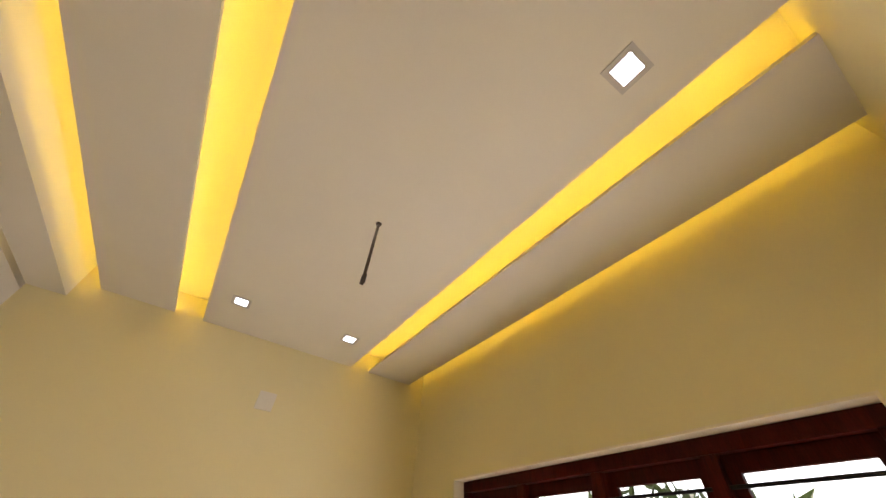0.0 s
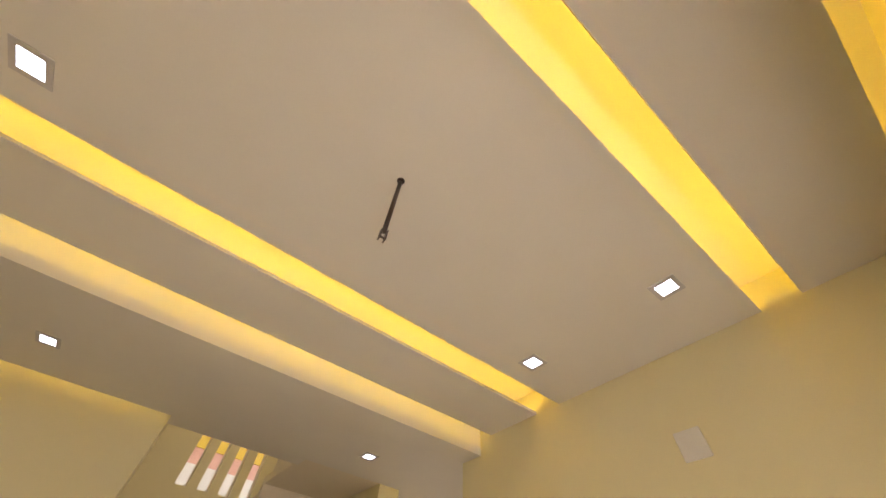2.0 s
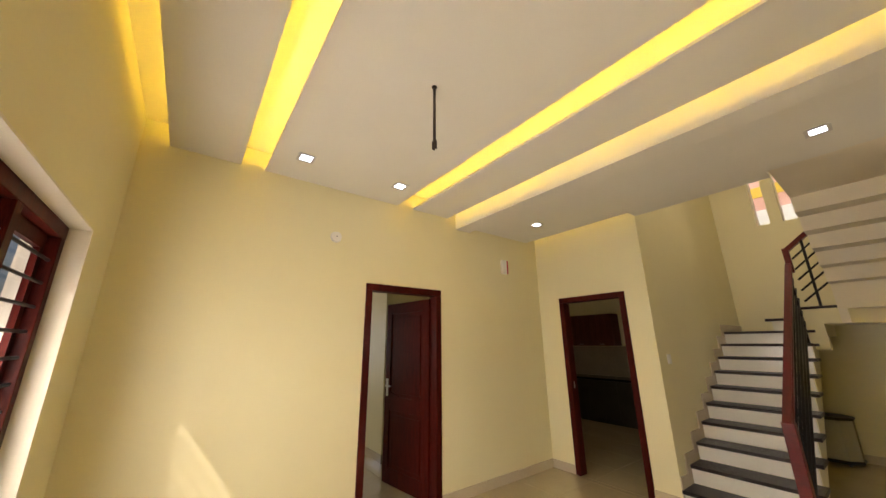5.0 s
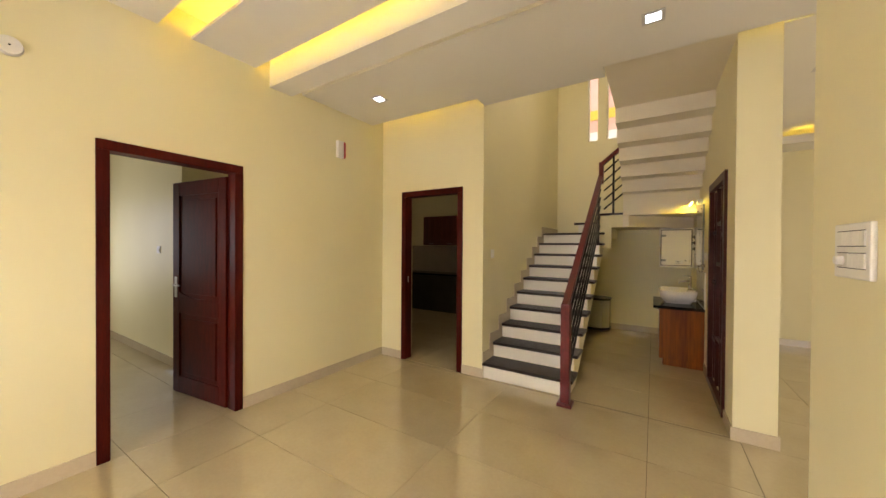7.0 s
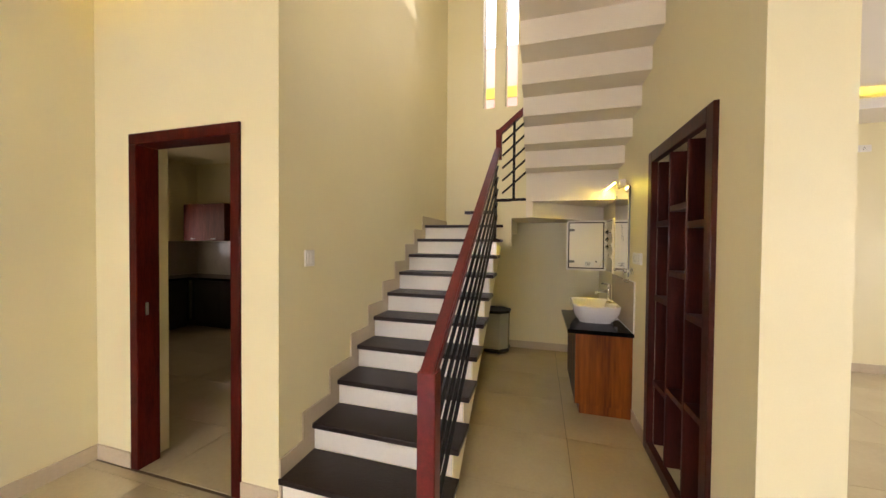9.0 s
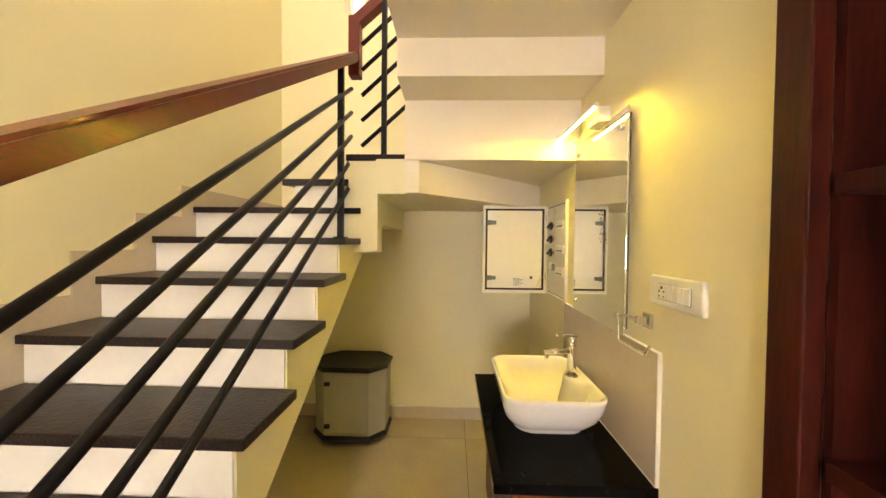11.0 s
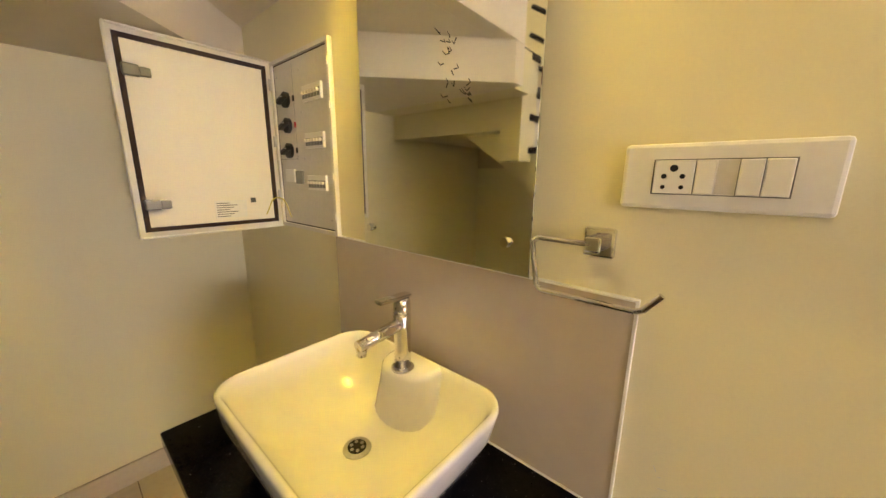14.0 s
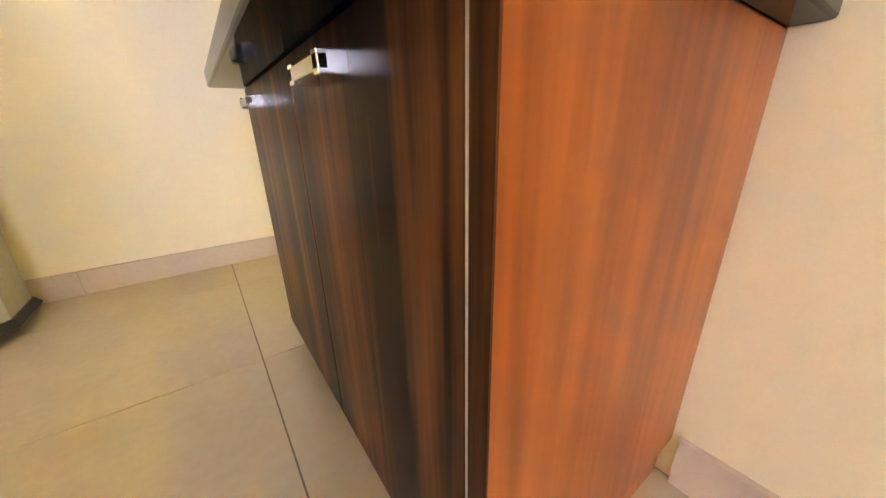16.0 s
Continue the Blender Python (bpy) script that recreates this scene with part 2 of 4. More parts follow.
def solid(name, bm, mat, at, label, category, group="", smooth=False):
    """A thing that is one mesh, its origin at its base."""
    ob = tagged(new(name, mesh_of(name, bm, mat, -Vector(at), smooth)), label, category, group)
    ob.location = at
    ORIGIN[ob.name] = Vector(at)
    return ob


def wall(name, axis, p0, p1, a0, a1, z0, z1, holes=(), mat=None, label="cream painted plaster wall"):
    """A wall whose thickness is p0 to p1 along axis. Holes: (start, end, bottom, top) along it."""
    bm = bmesh.new()
    cuts = sorted({a0, a1, *(h[0] for h in holes), *(h[1] for h in holes)})
    for s, e in zip(cuts, cuts[1:]):
        z = z0
        for h in sorted((h for h in holes if h[0] <= s and h[1] >= e), key=lambda h: h[2]):
            if h[2] > z:
                box(bm, *((p0, p1, s, e) if axis == "x" else (s, e, p0, p1)), z, h[2])
            z = h[3]
        if z < z1:
            box(bm, *((p0, p1, s, e) if axis == "x" else (s, e, p0, p1)), z, z1)
    return structure(name, bm, mat or WALL, label, "wall")


# ---- setting: plan ----
XE = 3.615   # living room's east wall
XW = 3.568   # wall with the shelf niche, the mirror and the basin
XS = 1.47    # wall beside the stairs
YB = 3.31    # wall behind the stairs
YS = -4.56   # wall with the living room window
CZ = 3.04    # ceiling boards
TOP = 3.22   # slab over them
WIN = (0.55, 2.98, 0.4, 2.165)

structure("ground", boxes((-120, 120, -120, 120, -0.3, -0.2)), SOIL, "sunlit sandy yard ground round the house", "ground")
structure("floor_bed", boxes((-4.7, 8.5, -4.8, 3.85, -0.2, -0.006)), GROUT, "brown grout between the floor tiles", "floor")

wall("wall_west", "x", -0.2, 0, YS - 0.24, 0.0, 0, TOP, [(-2.705, -1.79, 0, 2.13)])
wall("wall_kitchen", "y", 0, 0.22, -3.75, XS, 0, TOP, [(0.33, 1.215, 0, 2.125)])
wall("wall_stair", "x", XS - 0.22, XS, 0.22, YB, 0, 5.9)
wall("wall_stair_front", "y", 0.0, 0.22, XS - 0.22, XS, TOP, 5.9)
wall("wall_back", "y", YB, YB + 0.24, XS - 0.22, XW + 0.25, 0, 5.9,
     [(2.0, 2.17, 3.385, 5.3), (2.315, 2.485, 3.385, 5.3), (2.63, 2.80, 3.385, 5.3), (2.945, 3.115, 3.385, 5.3)])
wall("wall_shelf", "x", XW, XW + 0.25, -0.04, YB, 0, 5.9, [(0.34, 1.135, 0.08, 2.03)])
wall("wall_niche_back", "x", XW + 0.235, XW + 0.25, 0.34, 1.135, 0.08, 2.03)
wall("wall_east", "x", XE, XE + 0.22, YS - 0.24, -1.325, 0, TOP)
wall("wall_south", "y", YS - 0.24, YS, 0, XE, 0, TOP, [WIN])
wall("wall_dining_north", "y", 3.6, 3.84, XW + 0.25, 8.4, 0, TOP, [(6.85, 8.0, 0.85, 2.12)])
wall("wall_dining_east", "x", 8.16, 8.4, -3.1, 3.6, 0, TOP, [(0.2, 2.0, 0.9, 2.12)])
# the opening here is unseen, added for the dining room's south lamp
wall("wall_dining_south", "y", -3.1, -2.88, XE + 0.22, 8.16, 0, TOP, [(5.1, 6.9, 0.9, 2.12)])
wall("wall_bedroom_north", "y", -1.70, -1.50, -4.5, -1.5, 0, TOP)
wall("wall_bedroom_alcove", "y", -0.95, -0.75, -4.5, -0.2, 0, TOP)
wall("wall_bedroom_side", "x", -1.7, -1.5, -1.50, -0.95, 0, TOP)
# unseen opening, added for the bedroom lamp
wall("wall_bedroom_west", "x", -4.7, -4.5, YS - 0.24, -0.75, 0, TOP, [(-4.0, -2.4, 0.9, 2.1)])
wall("wall_bedroom_south", "y", YS - 0.24, YS, -4.5, -0.2, 0, TOP)
wall("wall_kitchen_north", "y", 3.35, 3.55, -3.75, XS - 0.22, 0, TOP)
wall("wall_kitchen_west", "x", -3.75, -3.5, 0.22, 3.35, 0, TOP, [(2.1, 2.78, 1.05, 2.1)])
wall("wall_upper_south", "y", -1.5, -1.3, XS - 0.22, XW + 0.25, TOP, 5.9)
wall("wall_upper_west", "x", XS - 0.22, XS, -1.3, 0.0, TOP, 5.9)
wall("wall_upper_east", "x", XW, XW + 0.25, -1.3, -0.04, TOP, 5.9)
structure("roof", boxes((XS - 0.22, XW + 0.25, -1.5, -0.4, 5.9, 6.05), (XS - 0.22, XW + 0.25, 0.6, YB + 0.24, 5.9, 6.05),
                        (XS - 0.22, 2.3, -0.4, 0.6, 5.9, 6.05), (3.1, XW + 0.25, -0.4, 0.6, 5.9, 6.05)), CEIL, "white roof slab with a skylight over the stairs", "roof")

# slab over the rooms, and the boards hung under it
structure("slab_over_rooms", boxes((-4.7, XE + 0.22, YS - 0.24, -0.04, TOP, TOP + 0.12), (XE + 0.22, 8.4, -3.1, 3.84, TOP, TOP + 0.12),
                                   (-4.7, XS - 0.22, -0.04, 3.55, TOP, TOP + 0.12)), PLASTER, "painted concrete slab over the rooms", "ceiling")
BOARDS = [(-4.39, -3.91), (-3.725, -2.385), (-2.175, -1.68)]
bm = bmesh.new()
for y0, y1 in BOARDS:
    box(bm, 0.0, XE, y0, y1, CZ, CZ + 0.012)
    for y in (y0, y1 - 0.006)[:1 if y1 > -2 else 2]:
        box(bm, 0.0, XE, y, y + 0.006, CZ + 0.012, CZ + 0.02)
structure("ceiling", bm, CEIL, "white gypsum ceiling boards with lit gaps between", "ceiling")
bm = boxes((0.0, XE + 0.22, -1.55, -1.325, 2.918, TOP))
structure("ceiling_beam", bm, CEIL, "white beam across the ceiling beside a lit cove", "beam")
PZ = 2.975   # passage ceiling
bm = boxes((0.0, XW + 0.006, -1.21, -0.205, PZ, PZ + 0.012), (XW + 0.006, 5.0, -1.21, -0.205, PZ, PZ + 0.012), (0.0, 5.0, -1.21, -1.198, PZ + 0.012, PZ + 0.10))
structure("ceiling_passage", bm, CEIL, "white gypsum ceiling over the passage", "ceiling")
bm = boxes((XW + 0.25, 4.59, -0.04, 3.08, CZ, CZ + 0.012), (XE + 0.22, 5.0, -2.88, -1.21, CZ, CZ + 0.012), (5.0, 7.7, -2.88, 1.49, CZ, CZ + 0.012),
           (4.59, 5.0, -0.04, 1.49, CZ, CZ + 0.012), (4.59, 8.16, 1.49, 3.6, 3.10, 3.112), (XW + 0.25, 4.59, 3.08, 3.6, 3.10, 3.112),
           (XW + 0.25, 8.16, 3.08, 3.6, 2.88, 2.892), (XW + 0.25, 8.16, 3.07, 3.082, 2.88, 2.99), (7.7, 8.16, -2.88, 3.07, 2.88, 2.892))
structure("ceiling_dining", bm, CEIL, "white dining room ceiling with a lit tray edge", "ceiling")
structure("ceiling_bedroom", boxes((-4.5, -0.2, YS, -0.95, 2.95, 2.97)), CEIL, "white bedroom ceiling", "ceiling")
structure("ceiling_kitchen", boxes((-3.5, XS - 0.22, 0.22, 3.35, 2.9, 2.92)), WALL, "cream kitchen ceiling", "ceiling")

# skirting
SK = [("x", 0.0, 0.012, YS, -2.705), ("x", 0.0, 0.012, -1.79, 0.0), ("y", -0.012, 0.0, 0.012, 0.33), ("y", -0.012, 0.0, 1.215, XS),
      ("x", XE - 0.012, XE, YS, -1.325), ("y", -1.325, -1.313, XE - 0.012, XE + 0.232), ("x", XW - 0.012, XW, -0.04, 0.27), ("x", XW - 0.012, XW, 1.205, 1.58),
      ("y", -0.052, -0.04, XW - 0.012, XW + 0.262), ("x", XW + 0.25, XW + 0.262, -0.04, 3.6), ("y", YB - 0.012, YB, XS, XW), ("x", XW - 0.012, XW, 2.44, YB - 0.012),
      ("y", 3.588, 3.6, XW + 0.262, 8.16), ("y", -1.712, -1.70, -4.5, -1.5), ("x", -1.5, -1.488, -1.712, -0.95), ("y", YS, YS + 0.012, 0.012, XE - 0.012)]
for ax, p0, p1, a0, a1 in SK:
    bm = bmesh.new()
    n = max(1, round((a1 - a0) / 1.24))
    for i in range(n):
        s, e = a0 + (a1 - a0) * i / n + 0.001, a0 + (a1 - a0) * (i + 1) / n - 0.001
        box(bm, *((p0, p1, s, e) if ax == "x" else (s, e, p0, p1)), 0.0, 0.098)
    structure("baseboard", bm, SKIRT, "beige polished tile skirting", "baseboard")


# ---- stairs ----
NOSE = [0.0, 0.27, 0.535, 0.795, 1.055, 1.315, 1.575, 1.825, 2.08, 2.335]
RISE = 0.1672
XR = 2.375
stair = tagged(new("staircase"), "staircase with dark granite treads and white tiled risers", "staircase", kind="structure")
ORIGIN[stair.name] = Vector((0, 0, 0))
prof = [(0.025, 0.0)]
for k, y in enumerate(NOSE):
    if k:
        prof.append((y + 0.025, k * RISE - 0.032))
    prof.append((y + 0.025, (k + 1) * RISE - 0.032))
prof += [(YB, 10 * RISE - 0.032), (YB, 1.60), (2.80, 1.60), (0.36, 0.0)]
bm = bmesh.new()
prism(bm, prof, "x", XS, XR)
part("flight", bm, WALL, stair)
for k, y in enumerate(NOSE):
    z = (k + 1) * RISE
    bm = bmesh.new()
    box(bm, XS, XR - 0.006, y + 0.017, y + 0.025, k * RISE + (0.002 if k else 0), z - 0.032)
    part("riser", bm, RISER, stair)
    end = NOSE[k + 1] + 0.017 if k < 9 else YB
    bm = bmesh.new()
    box(bm, XS, XR + 0.038, y - 0.006, end, z - 0.032, z, 0.004)
    part("tread", bm, TREAD, stair)
    bm = bmesh.new()
    nxt = NOSE[k + 1] - 0.085 if k < 9 else YB
    box(bm, XS, XS + 0.011, max(y - 0.085, 0.002), nxt, max(0.0, z - RISE - 0.08) if k else 0.0, z + 0.105)
    part("stair_skirting", bm, SKIRT, stair)
# winder, and the fascia of the turn
bm = bmesh.new()
prism(bm, [(2.02, 2.40), (2.42, 2.40), (2.50, YB), (XS + 0.9, YB)], "z", 1.672, 1.80)
part("winder_riser", bm, RISER, stair)
bm = bmesh.new()
prism(bm, [(1.96, 2.37), (2.45, 2.37), (2.50, YB), (XS + 0.84, YB)], "z", 1.80, 1.835)
part("winder_tread", bm, TREAD, stair)
bm = boxes((2.345, 2.505, 2.34, 2.46, 1.43, 1.93), (2.505, 2.665, 2.30, 2.46, 1.745, 1.93))
part("fascia", bm, WALL, stair)
part("landing_tread", boxes((2.33, 2.66, 2.335, YB, 1.93, 1.965), bevel=0.004), TREAD, stair)
part("landing_core", boxes((2.505, 2.66, 2.46, YB, 1.745, 1.93), (2.345, 2.505, 2.46, YB, 1.59, 1.93)), WALL, stair)
# upper flight: folded slab
XL = 2.665
line = [(2.255, 1.915), (2.255, 2.22), (2.0, 2.22), (2.0, 2.385), (1.74, 2.385), (1.74, 2.545), (1.475, 2.545), (1.475, 2.705),
        (1.23, 2.705), (1.23, 2.87), (0.98, 2.87), (0.98, CZ), (-0.19, CZ), (-0.19, CZ + 0.2), (0.8, CZ + 0.2)]
back = [(0.8, 3.12), (1.06, 3.12), (1.06, 2.96), (1.32, 2.96), (1.32, 2.80), (1.58, 2.80), (1.58, 2.63), (1.84, 2.63), (1.84, 2.47), (2.10, 2.47), (2.10, 2.31),
        (2.33, 2.31), (2.33, 1.915)]
bm = bmesh.new()
prism(bm, line + back, "x", XL, XW)
part("upper_flight", bm, PLASTER, stair)
bm = bmesh.new()
prism(bm, [(XL, 2.331), (XW, 2.331), (XW, YB), (XL, YB)], "z", 1.915, 2.1)
part("winder_soffit_high", bm, PLASTER, stair)
bm = bmesh.new()
prism(bm, [(XL, 2.255), (2.74, 2.255), (XW, 3.05), (XW, YB), (XL, YB)], "z", 1.745, 1.913)
part("winder_soffit_low", bm, PLASTER, stair)
structure("stair_floor_edge", boxes((XS, XL - 0.002, -0.195, 0.02, PZ + 0.015, TOP + 0.12)), CEIL, "painted edge of the upper floor at the stairwell", "floor edge")

# railing
rail = tagged(new("stair_railing"), "black iron railing with a red mahogany handrail and newel", "railing")
ORIGIN[rail.name] = Vector((0, 0, 0))
NX, NY = 2.385, -0.165


def rail_z(y):
    return 0.872 + (y - NY) * 0.642


part("newel_post", boxes((NX - 0.04, NX + 0.04, NY - 0.04, NY + 0.04, 0.0, 0.93), bevel=0.006), RAILWOOD, rail)
part("newel_base", boxes((NX - 0.065, NX + 0.065, NY - 0.065, NY + 0.065, 0.0, 0.035), bevel=0.008), RAILWOOD, rail)
bm = bmesh.new()
bar(bm, (NX, NY - 0.03, rail_z(NY) + 0.03), (2.335, 2.45, rail_z(2.45)), 0.068, 0.05)
bmesh.ops.bevel(bm, geom=bm.edges[:], offset=0.008, segments=2, affect="EDGES")
part("handrail", bm, RAILWOOD, rail)
part("turn_post", boxes((2.31, 2.375, 2.43, 2.50, 2.44, 2.78), bevel=0.006), RAILWOOD, rail)
bm = bmesh.new()
bar(bm, (2.33, 2.465, 2.735), (2.662, 2.44, 3.0), 0.065, 0.055)
part("upper_handrail", bm, RAILWOOD, rail)
for i in range(5):
    d = 0.172 + 0.1335 * i
    bm = bmesh.new()
    rod(bm, (NX, NY + 0.035, rail_z(NY + 0.035) - d), (2.34, 2.40, rail_z(2.40) - d), 0.0115, 14)
    part("rail_bar", bm, IRON, rail, smooth=True)
    bm = bmesh.new()
    z0 = 2.62 - 0.145 * i
    rod(bm, (2.385, 2.45, z0), (2.66, 2.43, z0 + 0.235), 0.0115, 14)
    part("upper_rail_bar", bm, IRON, rail, smooth=True)
part("iron_post", boxes((2.322, 2.35, 2.225, 2.252, 9 * RISE, rail_z(2.25) - 0.02)), IRON, rail)
part("post_foot", boxes((2.306, 2.366, 2.209, 2.268, 9 * RISE, 9 * RISE + 0.008)), IRON, rail)
part("upper_iron_post", boxes((2.505, 2.533, 2.42, 2.448, 1.965, 2.86)), IRON, rail)

# slit windows over the stairs, seen into a laterite parapet
for i, x in enumerate((2.0, 2.315, 2.63, 2.945)):
    w = tagged(new("window_slit"), "narrow fixed window slit over the stairs", "window", kind="structure")
    ORIGIN[w.name] = Vector((0, 0, 0))
    pane = part("pane", boxes((x, x + 0.17, YB + 0.18, YB + 0.186, 3.385, 5.3)), GLASS, w)
    pane.visible_shadow = False
    part("window_frame", boxes((x, x + 0.012, YB + 0.15, YB + 0.2, 3.385, 5.3), (x + 0.158, x + 0.17, YB + 0.15, YB + 0.2, 3.385, 5.3)), PLASTER, w)
nb = thing("boundary_wall", (2.5, 6.5, -0.2), "tall red laterite wall with painted bands behind the house", "wall")
part("stone_face", boxes((-2.0, 7.0, 6.4, 6.6, -0.2, 6.03)), STONE, nb)
part("painted_band", boxes((-2.0, 7.0, 6.38, 6.3985, 4.83, 5.08)), YELLOWP, nb, "yellow painted band")
part("white_base", boxes((-2.0, 7.0, 6.36, 6.3985, -0.2, 4.5)), CEIL, nb, "white rendered base")


# ---- windows and doors ----
def grille_window(name, axis, p, a0, a1, z0, z1, lights, label, inward):
    """A wooden window in the plane p with equal lights and iron bars. inward: the sign of the way into the room."""
    w = tagged(new(name), label, "window", kind="structure")
    ORIGIN[w.name] = Vector((0, 0, 0))

    def b(s, e, q0, q1, za, zb, bevel=0.004):
        return boxes((p + q0, p + q1, s, e, za, zb) if axis == "x" else (s, e, p + q0, p + q1, za, zb), bevel=bevel)
    part("window_sill", b(a0, a1, -0.035, 0.035, z0, z0 + 0.07), MAHOG, w)
    part("window_head", b(a0, a1, -0.035, 0.035, z1 - 0.07, z1), MAHOG, w)
    step = (a1 - a0 - 0.065) / lights
    for i in range(lights + 1):
        s = a0 + step * i
        part("mullion", b(s, s + 0.065, -0.034, 0.034, z0 + 0.07, z1 - 0.07), MAHOG, w)
    for i in range(lights):
        s, e = a0 + step * i + 0.065, a0 + step * (i + 1)
        o = -inward * 0.028
        sash = part("sash", boxes(*[((p + o - 0.014, p + o + 0.014, c, d, f, g) if axis == "x" else (c, d, p + o - 0.014, p + o + 0.014, f, g)) for c, d, f, g in (
            (s, s + 0.05, z0 + 0.07, z1 - 0.07), (e - 0.05, e, z0 + 0.07, z1 - 0.07), (s + 0.05, e - 0.05, z0 + 0.07, z0 + 0.13), (s + 0.05, e - 0.05, z1 - 0.14, z1 - 0.07))]), MAHOG, w)
        pane = part("pane", b(s + 0.05, e - 0.05, o - 0.003, o + 0.003, z0 + 0.13, z1 - 0.14, 0), GLASS, sash)
        pane.visible_shadow = False
        z = z0 + 0.17
        while z < z1 - 0.1:
            bm = bmesh.new()
            q = p + inward * 0.012
            rod(bm, (q, s, z) if axis == "x" else (s, q, z), (q, e, z) if axis == "x" else (e, q, z), 0.008, 8)
            part("grille_bar", bm, IRON, w)
            z += 0.115
    return w


def reveal(name, axis, p0, p1, a0, a1, z0, z1):
    t = 0.012
    rows = [(p0, p1, a0, a0 + t, z0, z1), (p0, p1, a1 - t, a1, z0, z1), (p0, p1, a0 + t, a1 - t, z1 - t, z1), (p0, p1, a0 + t, a1 - t, z0, z0 + t)]
    if axis == "y":
        rows = [(r[2], r[3], r[0], r[1], r[4], r[5]) for r in rows]
    structure(name, boxes(*rows), PLASTER, "white plastered window reveal", "trim")


reveal("window_reveal", "y", YS - 0.24, YS + 0.003, *WIN)
grille_window("window_living", "y", YS - 0.12, WIN[0] + 0.012, WIN[1] - 0.012, WIN[2] + 0.012, WIN[3] - 0.012, 4, "mahogany window with four lights and iron bars", 1)
grille_window("window_dining_north", "y", 3.72, 6.85, 8.0, 0.85, 2.12, 2, "mahogany dining window with iron bars", -1)
grille_window("window_dining_east", "x", 8.28, 0.2, 2.0, 0.9, 2.12, 3, "mahogany dining window with iron bars", -1)
# unseen window, added to go with the south lamp
grille_window("window_dining_south_added", "y", -2.99, 5.1, 6.9, 0.9, 2.12, 3, "mahogany dining window with iron bars", 1)
grille_window("window_kitchen", "x", -3.62, 2.1, 2.78, 1.05, 2.1, 1, "mahogany kitchen window with iron bars", 1)


def door_frame(name, axis, p0, p1, a0, a1, top, label):
    f = tagged(new(name), label, "door frame", kind="structure")
    ORIGIN[f.name] = Vector((0, 0, 0))
    t = 0.068

    def b(s, e, za, zb):
        return boxes((p0, p1, s, e, za, zb) if axis == "x" else (s, e, p0, p1, za, zb), bevel=0.005)
    part("jamb", b(a0, a0 + t, 0, top - t), MAHOG, f)
    part("jamb", b(a1 - t, a1, 0, top - t), MAHOG, f)
    part("head", b(a0, a1, top - t, top), MAHOG, f)
    return f


f1 = door_frame("door_1_frame", "x", -0.12, 0.012, -2.705, -1.79, 2.13, "dark mahogany door frame to the bedroom")
f2 = door_frame("door_2_frame", "y", -0.012, 0.12, 0.33, 1.215, 2.125, "dark mahogany door frame to the kitchen")
part("strike_plate", boxes((0.398, 0.401, 0.036, 0.052, 0.98, 1.06)), STEEL, f2, "brass strike plate")

# open bedroom door leaf, built closed along +y from its hinge and turned
leaf = tagged(new("door_1"), "open dark mahogany panelled bedroom door", "door", kind="structure")
leaf.matrix_world = Matrix.Translation((-0.115, -1.875, 0.0)) @ Matrix.Rotation(radians(97), 4, "Z")
ORIGIN[leaf.name] = Vector((0, 0, 0))
LW, LH, LT = 0.825, 2.04, 0.036
part("stile", boxes((0, LT, 0, 0.105, 0.008, LH), bevel=0.003), MAHOG, leaf)
part("stile", boxes((0, LT, LW - 0.105, LW, 0.008, LH), bevel=0.003), MAHOG, leaf)
for z0, z1 in ((0.008, 0.17), (0.78, 0.93), (LH - 0.13, LH)):
    part("rail", boxes((0, LT, 0.105, LW - 0.105, z0, z1), bevel=0.003), MAHOG, leaf)
for z0, z1 in ((0.17, 0.78), (0.93, LH - 0.13)):
    bm = boxes((0.012, LT - 0.012, 0.105, LW - 0.105, z0, z1))
    box(bm, 0.004, LT - 0.004, 0.15, LW - 0.15, z0 + 0.045, z1 - 0.045, 0.004)
    part("panel", bm, MAHOG, leaf)
bm = bmesh.new()
arch = [(0.105 + (LW - 0.21) * i / 16, 0.932 + 0.055 * (2 * i / 16 - 1) ** 2) for i in range(17)]
prism(bm, arch + [(LW - 0.105, 0.926), (0.105, 0.926)], "x", 0.001, LT - 0.001)
part("arched_rail", bm, MAHOG, leaf)
for side in (-1, 1):
    bm = boxes((-0.004, 0.0, LW - 0.075, LW - 0.035, 0.93, 1.13) if side < 0 else (LT, LT + 0.004, LW - 0.075, LW - 0.035, 0.93, 1.13))
    x = -0.03 if side < 0 else LT + 0.03
    rod(bm, (x - side * 0.03, LW - 0.055, 1.05), (x, LW - 0.055, 1.05), 0.009)
    rod(bm, (x, LW - 0.055, 1.05), (x, LW - 0.165, 1.05), 0.008)
    part("door_handle", bm, STEEL, leaf, "steel lever handle")
for z in (0.25, 0.75, 1.2, 1.8):
    part("hinge", boxes((0.036, 0.042, -0.008, 0.03, z, z + 0.1)), STEEL, leaf, "steel butt hinge")


# ---- ceiling lights ----
def led_strip(a, b, z, axis="x", p=0.0, mat=LED_Y, label="yellow LED strip hidden in the ceiling cove"):
    bm = boxes((a, b, p - 0.006, p + 0.006, z, z + 0.004) if axis == "x" else (p - 0.006, p + 0.006, a, b, z, z + 0.004))
    return structure("cove_light", bm, mat, label, "LED strip")


